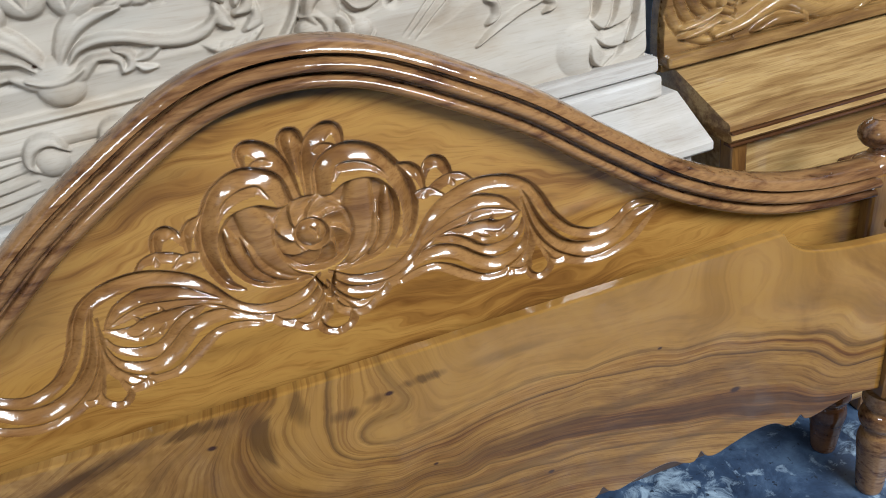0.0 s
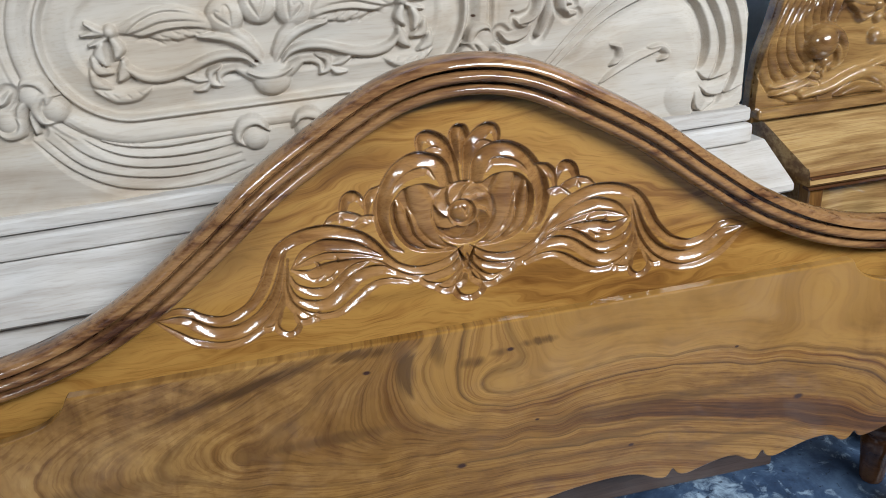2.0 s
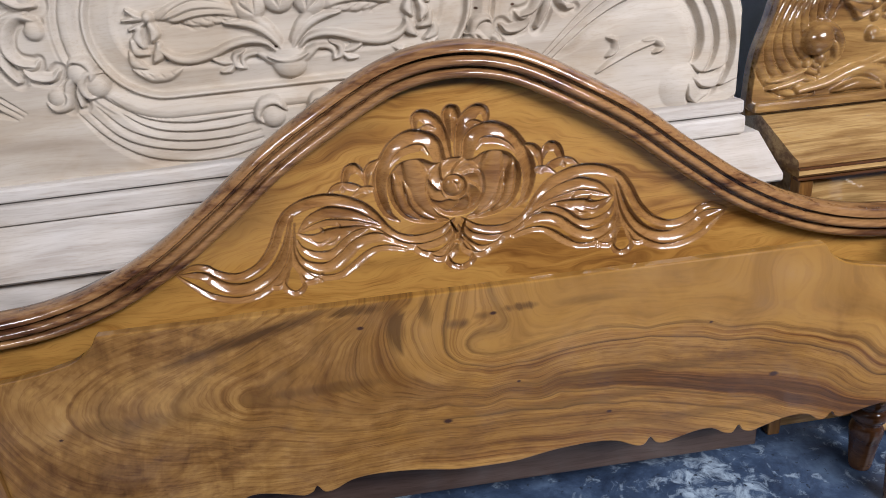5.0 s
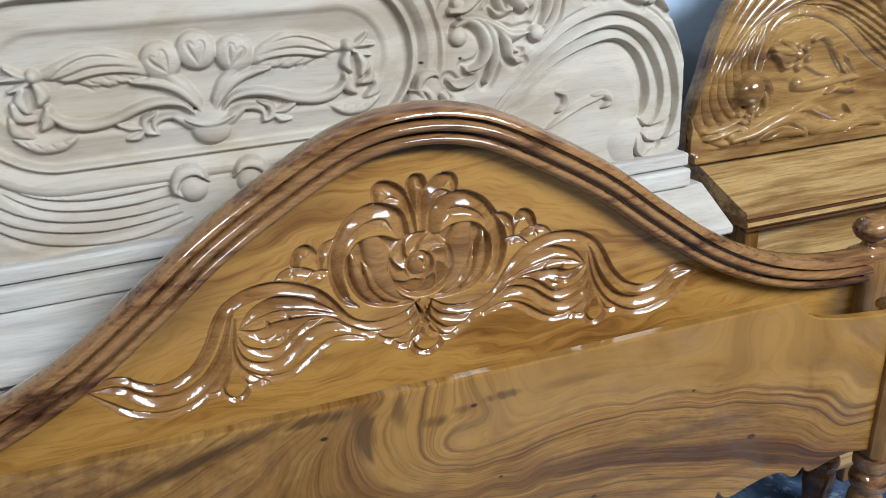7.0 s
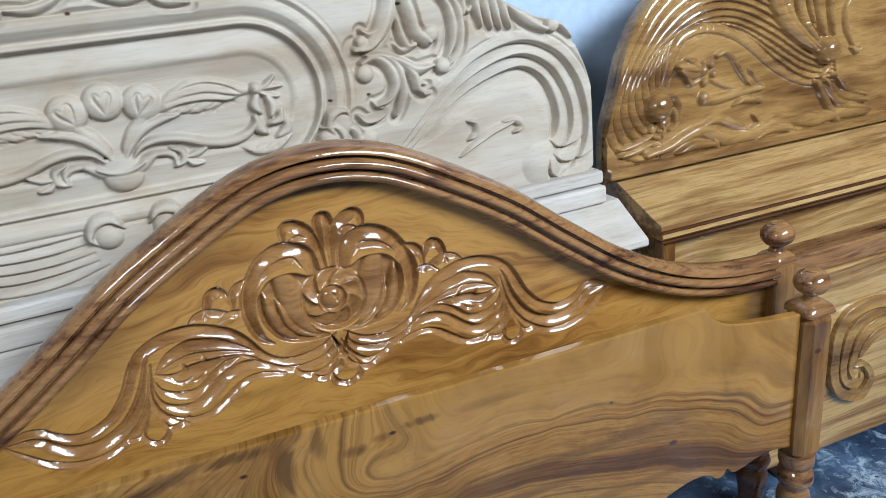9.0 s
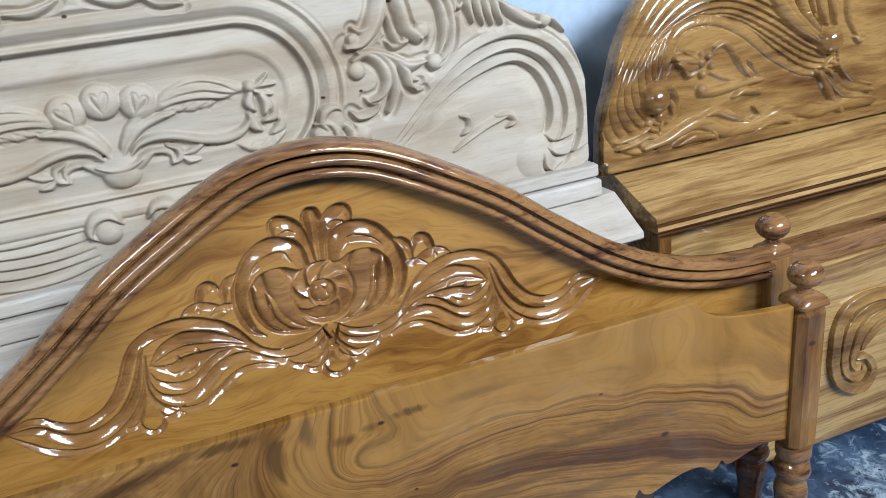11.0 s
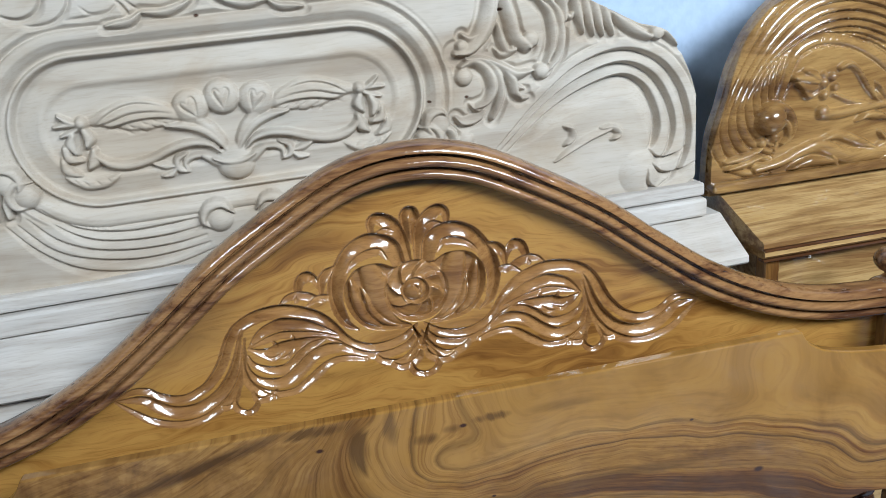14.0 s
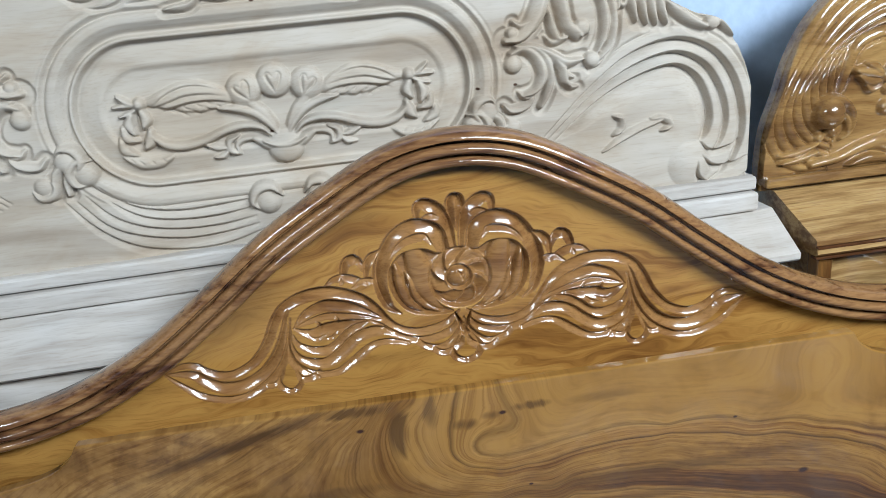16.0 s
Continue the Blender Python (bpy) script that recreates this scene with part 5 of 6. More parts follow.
RAW_SCROLL = [
    ("acanthus", 0.0243, (0.6, 1.0, 0.4), [(0.492, 1.254), (0.488, 1.208), (0.474, 1.171), (0.447, 1.14), (0.42, 1.135)]),
    ("acanthus", 0.0133, (0.4, 1.0, 0.3), [(0.505, 1.226), (0.49, 1.179), (0.469, 1.15), (0.444, 1.145)]),
    ("curl", 0.0133, (0.5, 1.0, 0.3), [(0.434, 1.165), (0.449, 1.156), (0.47, 1.164), (0.48, 1.185)]),
    ("stem", 0.0210, (0.6, 1.0, 0.9), [(0.51, 1.253), (0.515, 1.225), (0.526, 1.186), (0.534, 1.151), (0.555, 1.132)]),
    ("curl", 0.0144, (0.3, 1.0, 0.5), [(0.501, 1.183), (0.505, 1.154), (0.516, 1.128), (0.533, 1.128)]),
    ("curl", 0.0110, (0.3, 1.0, 0.3), [(0.493, 1.135), (0.505, 1.122), (0.525, 1.125), (0.53, 1.136)]),
    ("acanthus", 0.0155, (0.5, 1.0, 0.4), [(0.583, 1.212), (0.601, 1.189), (0.608, 1.154), (0.604, 1.124), (0.591, 1.098)]),
    ("acanthus", 0.0166, (0.5, 1.0, 0.4), [(0.6, 1.214), (0.619, 1.183), (0.623, 1.142), (0.615, 1.108), (0.592, 1.084)]),
    ("curl", 0.0099, (0.3, 1.0, 0.3), [(0.597, 1.099), (0.602, 1.088), (0.592, 1.077), (0.578, 1.07)]),
    ("drape_fold", 0.0155, (0.8, 1.0, 0.5), [(0.622, 1.241), (0.629, 1.207), (0.632, 1.172)]),
    ("curl", 0.0099, (0.4, 1.0, 0.3), [(0.627, 1.187), (0.644, 1.174), (0.651, 1.185)]),
    ("drape_fold", 0.0155, (0.7, 1.0, 0.4), [(0.645, 1.244), (0.654, 1.2), (0.668, 1.145)]),
    ("drape_fold", 0.0155, (0.7, 1.0, 0.4), [(0.661, 1.243), (0.673, 1.193), (0.689, 1.139)]),
    ("drape_fold", 0.0155, (0.7, 1.0, 0.4), [(0.677, 1.242), (0.69, 1.192), (0.708, 1.137)]),
    ("drape_fold", 0.0166, (0.7, 1.0, 0.4), [(0.691, 1.234), (0.708, 1.185), (0.728, 1.136)]),
    ("border_leaf", 0.0177, (0.7, 1.0, 0.2), [(0.687, 1.232), (0.716, 1.202), (0.758, 1.185)]),
    ("border_leaf", 0.0177, (0.4, 1.0, 0.6), [(0.721, 1.177), (0.745, 1.157), (0.775, 1.136), (0.803, 1.122)]),
    ("border_leaf", 0.0166, (0.6, 1.0, 0.4), [(0.833, 1.128), (0.852, 1.117), (0.868, 1.101)]),
    ("scroll", 0.0166, (0.6, 1.0, 0.4), [(0.428, 1.109), (0.452, 1.115), (0.475, 1.097), (0.484, 1.066), (0.471, 1.042), (0.445, 1.033)]),
    ("scroll", 0.0166, (0.5, 1.0, 0.5), [(0.438, 1.121), (0.471, 1.115), (0.493, 1.09), (0.499, 1.054), (0.488, 1.024), (0.479, 1.01)]),
    ("curl", 0.0099, (0.4, 1.0, 0.3), [(0.464, 1.031), (0.451, 1.03), (0.438, 1.041)]),
    ("curl", 0.0144, (0.4, 1.0, 0.4), [(0.466, 1.027), (0.452, 1.014), (0.424, 1.009), (0.409, 1.02)]),
    ("acanthus", 0.0188, (0.4, 1.0, 0.3), [(0.477, 1.117), (0.503, 1.099), (0.53, 1.083), (0.564, 1.087)]),
    ("acanthus", 0.0166, (0.5, 1.0, 0.4), [(0.508, 1.094), (0.523, 1.072), (0.527, 1.051), (0.538, 1.039)]),
    ("acanthus", 0.0099, (0.4, 1.0, 0.3), [(0.515, 1.069), (0.531, 1.061), (0.547, 1.055)]),
    ("acanthus", 0.0099, (0.4, 1.0, 0.3), [(0.525, 1.048), (0.538, 1.038), (0.555, 1.038)]),
    ("bowl", 0.0166, (0.5, 1.0, 0.5), [(0.537, 1.252), (0.562, 1.229), (0.584, 1.22), (0.601, 1.228)]),
    ("bowl", 0.0099, (0.4, 1.0, 0.4), [(0.552, 1.246), (0.579, 1.234), (0.607, 1.239)]),
    ("comma", 0.013, (0.3, 1.0, 0.3), [(0.622, 0.974), (0.637, 0.966), (0.637, 0.949), (0.62, 0.937)]),
    ("comma", 0.013, (0.4, 1.0, 0.3), [(0.699, 0.959), (0.723, 0.958), (0.737, 0.944), (0.719, 0.935)]),
    ("comma_stem", 0.012, (0.8, 1.0, 0.3), [(0.715, 0.957), (0.673, 0.945), (0.629, 0.925), (0.6, 0.907)]),
    ("top_curl", 0.012, (0.4, 1.0, 0.4), [(-0.102, 1.26), (-0.067, 1.256), (-0.038, 1.263), (-0.021, 1.272)]),
    ("top_curl", 0.012, (0.4, 1.0, 0.4), [(0.102, 1.26), (0.122, 1.247), (0.16, 1.244)]),
]
ORNAMENT = RAW_SCROLL + [r for r in LOW if r[0] == "curl"]
for name, width, taper, points in ORNAMENT:
    if "comma" not in name:
        oval.moat("bed", points, [1.9 * width + 0.006] * 3, -0.007)
for name, width, taper, points in ORNAMENT:
    big = 1.3 * width
    low = 0.0 if "comma" in name else -0.007
    oval.ridge(name, points, [big * (t + (1 - t) * k) for t, k in ((taper[0], 0), (taper[0], 0.7), (taper[0], 1), (taper[2], 0.7), (taper[2], 0))], low, min(0.021, 1.15 * width) - 0.5 * low, lean=0.6)
for x, z, r in ((0.564, 1.144, 0.0155), (0.581, 1.085, 0.0145), (0.82, 1.129, 0.0145), (0.43, 1.092, 0.017), (0.432, 1.146, 0.011), (0.634, 1.206, 0.009)):
    for q in (1, -1):
        oval.boss("bead", q * x, z, r, 0.0, 0.8 * r)


def curled_boss(x, z, r, start):
    """A boss with a crescent curling round it, and its mirror image."""
    for q in (1, -1):
        oval.boss("boss", q * x, z, 0.8 * r, -0.004, 0.62 * r)
    oval.ridge("crescent", [(x + r * k * math.cos(start + a), z + r * k * math.sin(start + a)) for a, k in ((0, 0.75), (0.8, 0.95), (1.7, 1.0), (2.6, 1.0), (3.5, 0.95))], [0.1 * r, 0.5 * r, 0.7 * r, 0.55 * r, 0.15 * r], 0.0, 0.6 * r, lean=0.3)


for x, z, r, start in ((0.377, 1.011, 0.026, 0.6), (0.047, 0.896, 0.03, 5.6), (0.35, 0.986, 0.027, 4.8), (0.424, 0.973, 0.022, 2.4)):
    curled_boss(x, z, r, start)
oval.boss("volute_bulb", 0.782, 0.858, 0.054, -0.006, 0.018, 0.8)
oval.boss("volute_bulb", -0.782, 0.858, 0.054, -0.006, 0.018, 0.8)
oval.gouge("volute", [(0.895, 0.897), (0.861, 0.887), (0.827, 0.884), (0.802, 0.904)], [0.003, 0.014, 0.015, 0.004], side=-1, depth=0.016, deeper=True, steep=1.1)
oval.gouge("volute", [(0.906, 0.863), (0.874, 0.852), (0.836, 0.852), (0.807, 0.873)], [0.003, 0.015, 0.016, 0.004], side=-1, depth=0.016, deeper=True, steep=1.1)
oval.gouge("volute", [(0.91, 0.83), (0.875, 0.813), (0.836, 0.812), (0.802, 0.834), (0.796, 0.862)], [0.004, 0.015, 0.018, 0.015, 0.004], side=-1, depth=0.016, deeper=True, steep=1.1)
oval.soften(1)
# the front rounds off to the board's edge
box, near_d, _, _ = oval.near([(-x, z) for x, z in RIM[:0:-1]] + RIM, 0.012, 4)
edge_d = np.full(oval.H.shape, 9.0)
edge_d[box] = near_d
inside_rim = oval.Z < np.interp(np.abs(oval.X), rim[:, 0], rim[:, 1])
oval.H = np.where(inside_rim, np.minimum(oval.H, 0.04 - 0.066 * np.clip(1 - edge_d / 0.009, 0, 1) ** 2), -0.03)
oval.build((oval.H > -0.025)[1:, 1:] & (oval.H > -0.025)[:-1, :-1], raw, raw_wood, raw_wood)
# mouldings, ledge and base take the raw wood with light in its colour
for z0, z1, y in ((0.792, 0.82, -0.022), (0.75, 0.789, -0.032)):
    part("base_moulding", box_bm(-0.918, 0.918, y, 0.04, z0, z1, 0.006), lit_raw_wood, raw)
LEDGE = [(0.048, 0.05), (0.048, -0.02), (-0.012, -0.118), (-0.016, -0.123), (-0.028, -0.123), (-0.033, -0.118), (-0.035, 0.05)]
part("ledge", sweep_xz([(-0.955, 0.7), (0.955, 0.7)], LEDGE), lit_raw_wood, raw, "raw wood ledge, its colour lifted for light from above")
part("base_panel", box_bm(-0.93, 0.93, -0.1, 0.04, 0.24, 0.664), lit_raw_wood, raw)
for x in (-0.89, 0.89):
    part("leg", box_bm(x - 0.03, x + 0.03, -0.03, 0.03, 0.0, 0.239), raw_wood, raw)

# ---- second lacquered headboard with shelf ----
fan = empty("shelf_headboard", (1.53, 0.31, 0), 0, "lacquered headboard with fluted fan carving above a shelf box", "headboard")
FRIM = [(0, 1.45), (0.3, 1.38), (0.45, 1.29), (0.55, 1.24), (0.62, 1.205), (0.7, 1.158), (0.755, 1.1), (0.79, 1.03), (0.81, 0.96), (0.83, 0.9), (0.838, 0.84), (0.84, 0.78)]
frim = spline(FRIM, 5)
fx = np.r_[np.linspace(0, 0.7, 50), 0.7 + 0.14 * np.sin(np.linspace(0.04, math.pi / 2, 24))]
fx = np.r_[-fx[:0:-1], fx]
part("panel", strip_board(fx, np.interp(np.abs(fx), frim[:, 0], frim[:, 1]), np.full(len(fx), 0.76), 0.016, 0.04, 0.004), fan_wood, fan)
FAN_IN = spline([(-0.178, 0.9), (-0.274, 0.908), (-0.37, 0.96), (-0.462, 1.03), (-0.546, 1.066), (-0.615, 1.066), (-0.652, 1.036), (-0.668, 0.99), (-0.685, 0.94)], 4)
FAN_OUT = spline([(-0.2, 0.99), (-0.254, 1.02), (-0.338, 1.092), (-0.43, 1.155), (-0.528, 1.19), (-0.625, 1.185), (-0.71, 1.135), (-0.78, 1.03), (-0.815, 0.93), (-0.82, 0.86), (-0.77, 0.81), (-0.7, 0.795)], 4)


def along(curve, k):
    s = np.r_[0, np.cumsum(np.linalg.norm(np.diff(curve, axis=0), axis=1))]
    return np.array([np.interp(k * s[-1], s, curve[:, j]) for j in (0, 1)])


# the front: a fan of flutes, flowers and folds
sweep = Relief(np.r_[np.arange(-0.842, 0.03, 0.0016), np.linspace(0.035, 0.842, 260)], np.r_[np.arange(0.765, 1.225, 0.0016), np.linspace(1.23, 1.45, 16)])
for i in range(10):
    q = 1 - i / 9
    ks = np.linspace(0, 1, 20)
    ins, outs = [along(FAN_IN, k) for k in ks], [along(FAN_OUT, k) for k in ks]
    gap = [1.04 * float(np.linalg.norm(u - v)) / 9 for u, v in zip(ins, outs)]
    sweep.ridge("flute", [tuple((1 - q) * u + q * v) for u, v in zip(ins, outs)], gap, -0.0145, 0.0195, steps=3, cut=True, lean=0.4)
FAN = [
    ("strand", 0.0114, (0.7, 1.0, 0.5), [(-0.469, 1.198), (-0.436, 1.166), (-0.413, 1.118)]),
    ("strand", 0.0114, (0.7, 1.0, 0.5), [(-0.433, 1.196), (-0.423, 1.17), (-0.409, 1.128)]),
    ("strand", 0.0114, (0.7, 1.0, 0.5), [(-0.395, 1.195), (-0.401, 1.169), (-0.403, 1.133)]),
    ("fold", 0.0242, (0.8, 1.0, 0.4), [(-0.406, 1.195), (-0.401, 1.143), (-0.364, 1.072), (-0.309, 1.019), (-0.256, 0.981)]),
    ("fold", 0.0214, (0.8, 1.0, 0.4), [(-0.373, 1.194), (-0.37, 1.131), (-0.339, 1.065), (-0.294, 1.018), (-0.248, 0.986)]),
    ("rope", 0.0100, (1.0, 1.0, 0.8), [(-0.348, 1.193), (-0.347, 1.13), (-0.327, 1.065), (-0.28, 1.003)]),
    ("fold", 0.0200, (0.8, 1.0, 0.5), [(-0.324, 1.192), (-0.322, 1.124), (-0.299, 1.057), (-0.256, 1.004)]),
    ("chain", 0.0128, (0.8, 1.0, 0.5), [(-0.296, 1.181), (-0.291, 1.111), (-0.268, 1.047)]),
    ("fold", 0.0185, (0.8, 1.0, 0.5), [(-0.279, 1.19), (-0.268, 1.11), (-0.238, 1.02)]),
    ("rope", 0.0100, (1.0, 1.0, 0.8), [(-0.239, 1.178), (-0.248, 1.109), (-0.226, 1.013)]),
    ("fold", 0.0157, (0.8, 1.0, 0.5), [(-0.215, 1.188), (-0.225, 1.108), (-0.207, 1.012)]),
    ("leaf", 0.0157, (0.3, 1.0, 0.4), [(-0.205, 1.137), (-0.178, 1.141), (-0.146, 1.146)]),
    ("petal", 0.0128, (0.5, 1.0, 0.6), [(-0.193, 1.117), (-0.17, 1.105), (-0.157, 1.115)]),
    ("vine", 0.0114, (0.6, 1.0, 0.6), [(-0.147, 1.089), (-0.168, 1.077), (-0.166, 1.026), (-0.129, 0.968)]),
    ("leaf", 0.0128, (0.4, 1.0, 0.4), [(-0.142, 0.972), (-0.119, 0.961), (-0.11, 0.975)]),
    ("crescent", 0.0114, (0.3, 1.0, 0.3), [(-0.232, 0.916), (-0.214, 0.929), (-0.199, 0.942)]),
    ("twig", 0.0157, (0.6, 1.0, 0.9), [(-0.248, 0.905), (-0.212, 0.854), (-0.171, 0.799)]),
    ("strand", 0.0185, (0.5, 1.0, 0.6), [(-0.218, 0.905), (-0.168, 0.862), (-0.077, 0.836)]),
    ("strand", 0.0157, (0.5, 1.0, 0.5), [(-0.188, 0.913), (-0.141, 0.871), (-0.08, 0.851)]),
    ("strand", 0.0171, (0.5, 1.0, 0.6), [(-0.23, 0.895), (-0.164, 0.84), (-0.073, 0.816)]),
    ("leaf", 0.0214, (0.3, 1.0, 0.5), [(-0.591, 0.981), (-0.618, 0.994), (-0.65, 0.999)]),
    ("leaf", 0.0171, (0.3, 1.0, 0.5), [(-0.589, 0.985), (-0.608, 1.002), (-0.626, 1.009)]),
    ("leaf", 0.0171, (0.3, 1.0, 0.5), [(-0.593, 0.974), (-0.619, 0.974), (-0.644, 0.987)]),
    ("leaf", 0.0143, (0.3, 1.0, 0.5), [(-0.593, 0.965), (-0.614, 0.958), (-0.628, 0.968)]),
    ("stem", 0.0114, (0.9, 0.8, 0.4), [(-0.542, 1.006), (-0.521, 1.012), (-0.499, 0.995), (-0.476, 0.961), (-0.439, 0.917)]),
    ("stem", 0.0100, (0.8, 0.8, 0.4), [(-0.556, 0.953), (-0.502, 0.93), (-0.411, 0.912)]),
    ("stem", 0.0185, (1.0, 0.8, 0.4), [(-0.581, 0.913), (-0.542, 0.909), (-0.471, 0.915), (-0.409, 0.915)]),
    ("leaf", 0.0157, (0.3, 1.0, 0.4), [(-0.493, 0.887), (-0.465, 0.897), (-0.414, 0.886)]),
    ("leaf", 0.0128, (0.3, 1.0, 0.4), [(-0.451, 0.965), (-0.43, 0.934), (-0.404, 0.915)]),
    ("leaf", 0.0100, (0.3, 1.0, 0.4), [(-0.459, 0.953), (-0.441, 0.93), (-0.418, 0.913)]),
    ("wave_ribbon", 0.0242, (0.4, 1.0, 0.6), [(-0.731, 0.809), (-0.671, 0.819), (-0.625, 0.836), (-0.577, 0.842), (-0.516, 0.811), (-0.471, 0.806), (-0.412, 0.811), (-0.353, 0.827), (-0.307, 0.827), (-0.24, 0.81), (-0.192, 0.814), (-0.071, 0.807)]),
    ("wave_ribbon", 0.0143, (0.3, 1.0, 0.5), [(-0.585, 0.854), (-0.536, 0.861), (-0.491, 0.843), (-0.443, 0.82)]),
    ("curl", 0.0128, (0.5, 1.0, 0.5), [(-0.447, 0.819), (-0.414, 0.832), (-0.432, 0.855)]),
    ("wave_ribbon", 0.0171, (0.4, 1.0, 0.5), [(-0.428, 0.793), (-0.382, 0.812), (-0.335, 0.808), (-0.308, 0.798)]),
    ("wave_ribbon", 0.0114, (0.4, 1.0, 0.5), [(-0.308, 0.835), (-0.261, 0.837), (-0.222, 0.824)]),
    ("drop", 0.0143, (0.5, 1.0, 0.6), [(-0.551, 0.816), (-0.537, 0.794)]),
    ("wave_ribbon", 0.0143, (0.3, 1.0, 0.5), [(-0.652, 0.8), (-0.601, 0.81), (-0.542, 0.803)]),
    ("fringe", 0.0128, (0.4, 1.0, 0.4), [(-0.805, 0.836), (-0.757, 0.841), (-0.72, 0.855)]),
    ("fringe", 0.0128, (0.4, 1.0, 0.4), [(-0.804, 0.82), (-0.759, 0.825), (-0.719, 0.838)]),
    ("scroll", 0.0171, (0.4, 1.0, 0.4), [(-0.733, 0.905), (-0.725, 0.933), (-0.696, 0.945), (-0.665, 0.931), (-0.65, 0.904), (-0.655, 0.877), (-0.672, 0.861)]),
    ("scroll", 0.0128, (0.4, 1.0, 0.4), [(-0.69, 0.886), (-0.686, 0.905), (-0.669, 0.905), (-0.659, 0.89), (-0.661, 0.872)]),
]
FAN += [
    ("rim_leaf", 0.02, (0.3, 1.0, 0.6), [(-0.742, 1.156), (-0.701, 1.163), (-0.672, 1.178)]),
    ("rim_leaf", 0.018, (0.3, 1.0, 0.6), [(-0.69, 1.166), (-0.659, 1.185), (-0.638, 1.196)]),
    ("rim_leaf", 0.022, (0.4, 1.0, 0.6), [(-0.645, 1.19), (-0.614, 1.188), (-0.575, 1.196), (-0.54, 1.191)]),
    ("rim_leaf", 0.016, (0.4, 1.0, 0.6), [(-0.526, 1.188), (-0.491, 1.194), (-0.46, 1.19)]),
]
for name, width, taper, points in FAN:
    big = (1.7 if name == "wave_ribbon" else 1.35) * width
    sweep.ridge(name, points, [big * (t + (1 - t) * k) for t, k in ((taper[0], 0), (taper[0], 0.7), (taper[0], 1), (taper[2], 0.7), (taper[2], 0))], -0.002, min(0.022, 1.4 * width), lean=0.4)
for q, k0, k1 in ((0.28, 0.12, 0.62), (0.95, 0.02, 0.34)):
    for k in np.linspace(k0, k1, 18):
        (x, z), (x2, z2) = ((1 - q) * along(FAN_IN, k + d) + q * along(FAN_OUT, k + d) for d in (0, 0.01))
        t_ = math.atan2(z2 - z, x2 - x) + 1.0
        c_, s_ = 0.007 * math.cos(t_), 0.007 * math.sin(t_)
        sweep.gouge("notch", [(x - c_, z - s_), (x, z), (x + c_, z + s_)], [0.003, 0.007, 0.003], depth=0.005, wall=0.003, deeper=True)
for x, z, r in ((0.219, 0.976, 0.0314), (0.703, 0.917, 0.0328), (0.719, 0.868, 0.01), (0.69, 0.877, 0.0114), (0.582, 0.979, 0.0121), (0.559, 0.99, 0.0093), (0.552, 0.968, 0.0093), (0.577, 0.953, 0.01), (0.596, 0.966, 0.0078), (0.579, 0.996, 0.0078), (0.578, 0.918, 0.0143), (0.317, 0.799, 0.0121), (0.232, 0.81, 0.01), (0.421, 1.135, 0.0128), (0.174, 1.122, 0.01), (0.412, 0.886, 0.0071)):
    for q in (1, -1):
        sweep.boss("bead", q * x, z, 1.05 * r, 0.002, 1.05 * r)
sweep.soften(1)
box, near_d, _, _ = sweep.near([(-x, z) for x, z in FRIM[:0:-1]] + FRIM, 0.012, 4)
edge_d = np.full(sweep.H.shape, 9.0)
edge_d[box] = near_d
inside_rim = sweep.Z < np.interp(np.abs(sweep.X), frim[:, 0], frim[:, 1])
sweep.H = np.where(inside_rim, np.minimum(sweep.H, 0.04 - 0.063 * np.clip(1 - edge_d / 0.014, 0, 1) ** 1.6), -0.03)
sweep.build((sweep.H > -0.02)[1:, 1:] & (sweep.H > -0.02)[:-1, :-1], fan, fan_wood, fan_wood)
part("base_moulding", box_bm(-0.838, 0.838, -0.02, 0.03, 0.772, 0.795, 0.007), fan_wood, fan)
SHELFP = [(0.066, 0.06), (0.064, -0.01), (0.009, -0.155), (0.008, -0.163), (0.003, -0.168), (-0.006, -0.169), (-0.01, -0.164), (-0.012, -0.172), (-0.022, -0.174), (-0.028, -0.168), (-0.03, 0.06)]
part("shelf", sweep_xz([(-0.815, 0.7), (0.815, 0.7)], SHELFP), shelf_wood, fan)
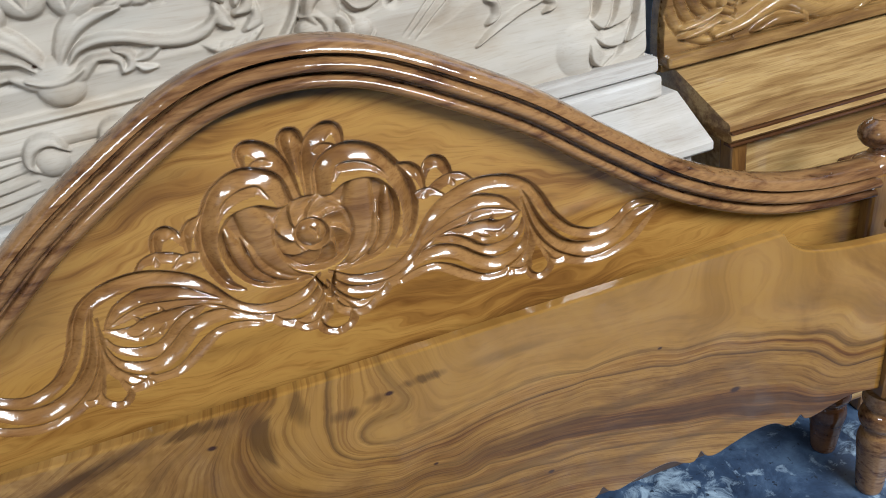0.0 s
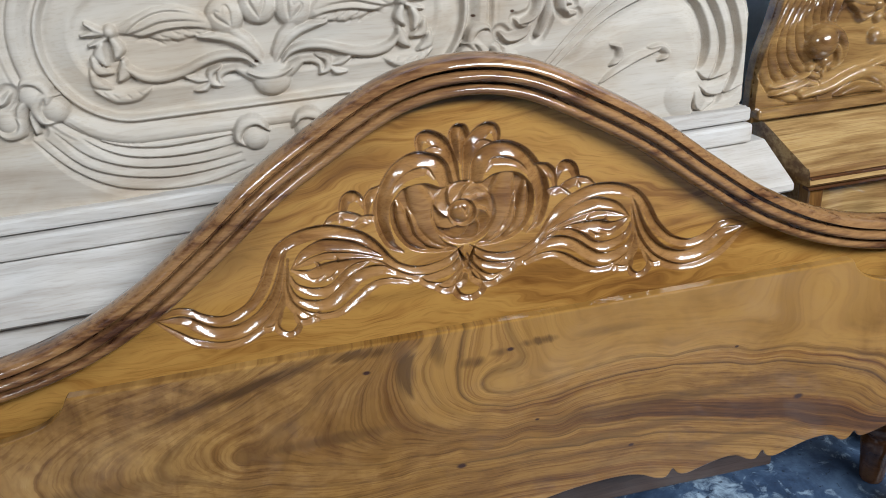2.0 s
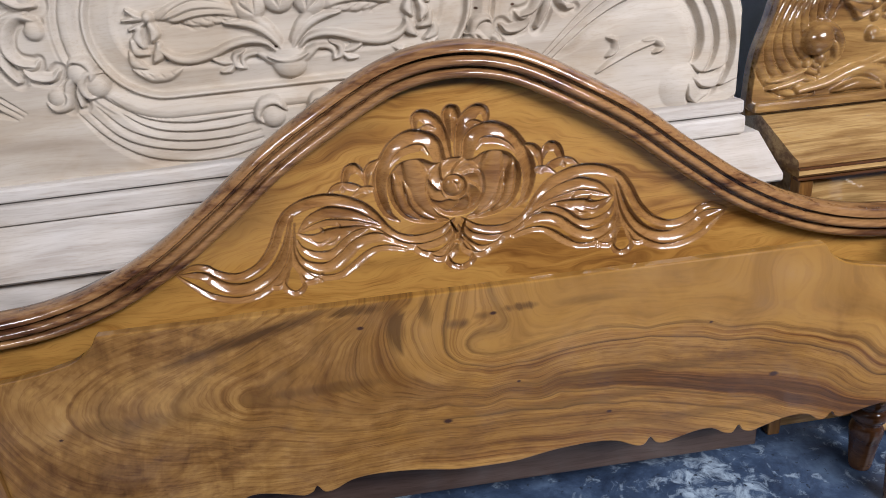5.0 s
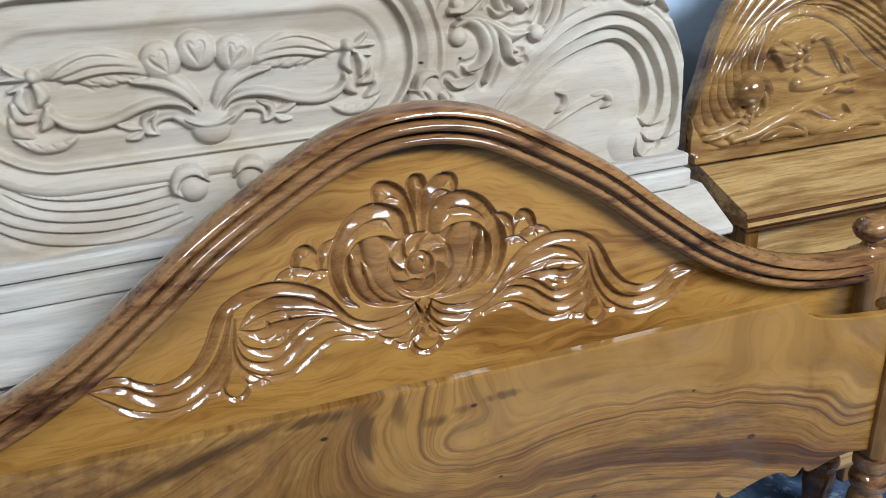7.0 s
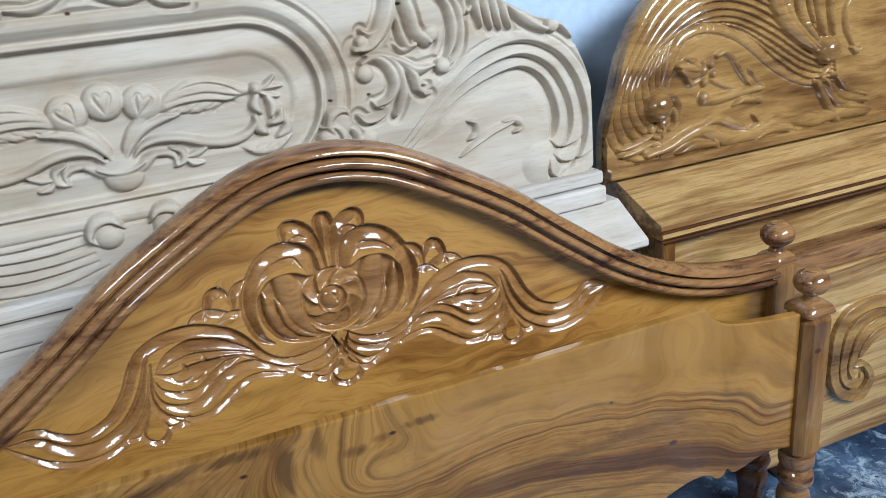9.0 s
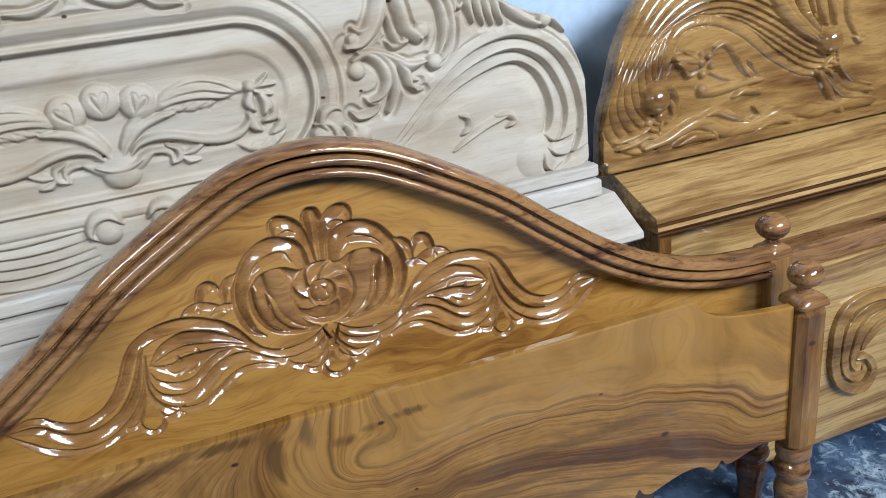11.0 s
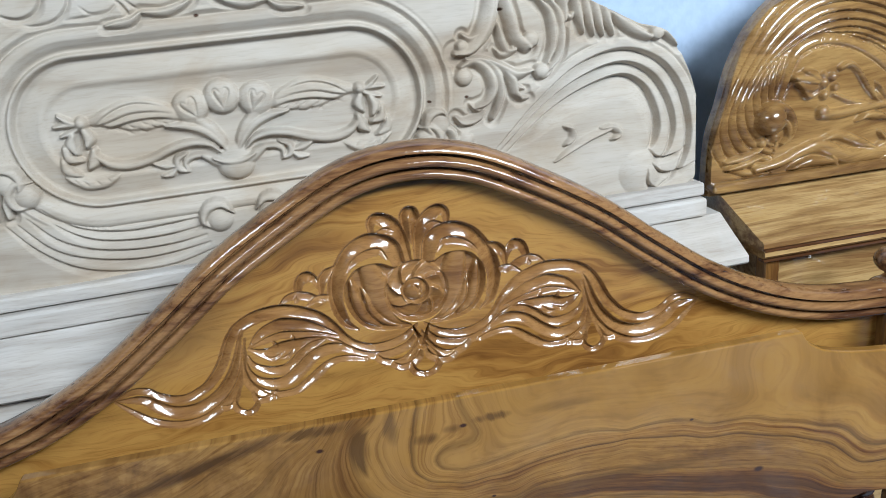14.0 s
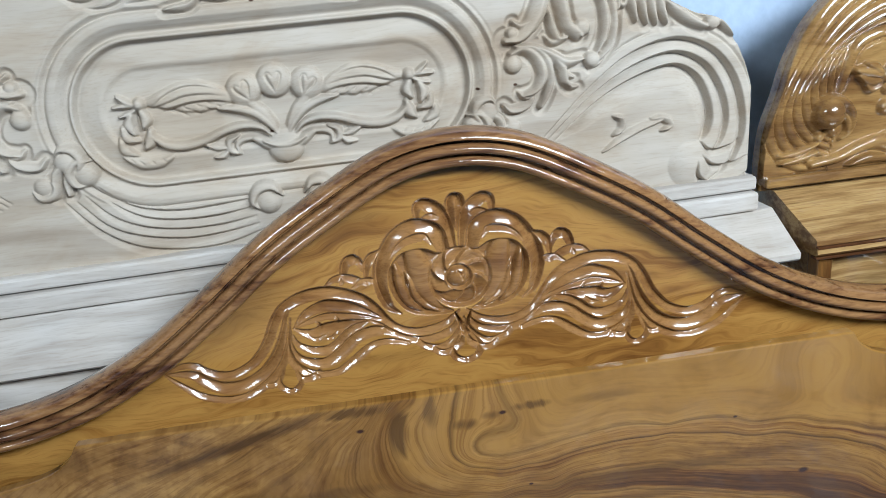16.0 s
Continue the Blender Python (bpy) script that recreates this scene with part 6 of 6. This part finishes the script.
for z0, z1, y in ((0.6868, 0.692, -0.1735), (0.664, 0.6695, -0.17)):
    part("edge_strip", box_bm(-0.814, 0.814, y, -0.15, z0, z1, 0.001), foot_wood, fan, "dark line along the shelf's front edge")
part("box", box_bm(-0.785, 0.785, -0.13, 0.05, 0.0, 0.672), shelf_wood, fan)
for s in (-1, 1):
    part("corner_post", box_bm(s * 0.785 - 0.016, s * 0.785 + 0.016, -0.158, -0.12, 0.0, 0.671, 0.005), post_wood, fan)

# ---- spiral footboard ----
low = empty("spiral_footboard", (0, 0, 0), 0, "lacquered footboard with a carved spiral scroll", "footboard")
part("panel", box_bm(0.93, 2.13, 0.05, 0.075, 0.055, 0.545, 0.005), shelf_wood, low)
part("top_rail", box_bm(0.93, 2.13, 0.056, 0.13, 0.54, 0.592, 0.008), moulding_wood, low)
for x in (1.03, 2.03):
    part("leg", box_bm(x - 0.025, x + 0.025, 0.062, 0.112, 0.0, 0.541, 0.005), post_wood, low)
SPIRAL = [
    ("spiral_band", 0.0260, (0.9, 1.0, 0.5), [(1.289, 0.424), (1.23, 0.433), (1.183, 0.429), (1.146, 0.413), (1.126, 0.375), (1.122, 0.321), (1.124, 0.272), (1.142, 0.227), (1.182, 0.196), (1.225, 0.189), (1.248, 0.219), (1.241, 0.25), (1.217, 0.275), (1.195, 0.271)]),
    ("spiral_band", 0.0225, (0.9, 1.0, 0.5), [(1.293, 0.399), (1.243, 0.404), (1.2, 0.394), (1.171, 0.372), (1.157, 0.332), (1.153, 0.284), (1.164, 0.245), (1.191, 0.222), (1.218, 0.228), (1.222, 0.247)]),
    ("spiral_band", 0.0208, (0.9, 1.0, 0.5), [(1.297, 0.376), (1.251, 0.377), (1.217, 0.362), (1.195, 0.334), (1.184, 0.296), (1.181, 0.268), (1.196, 0.246), (1.21, 0.249)]),
    ("spiral_band", 0.0191, (0.9, 1.0, 0.5), [(1.3, 0.352), (1.267, 0.351), (1.237, 0.336), (1.216, 0.311), (1.209, 0.288)]),
]
carve(SPIRAL, fan_wood, low, 0.6, 0.05, mirror=False, shape=COVE)
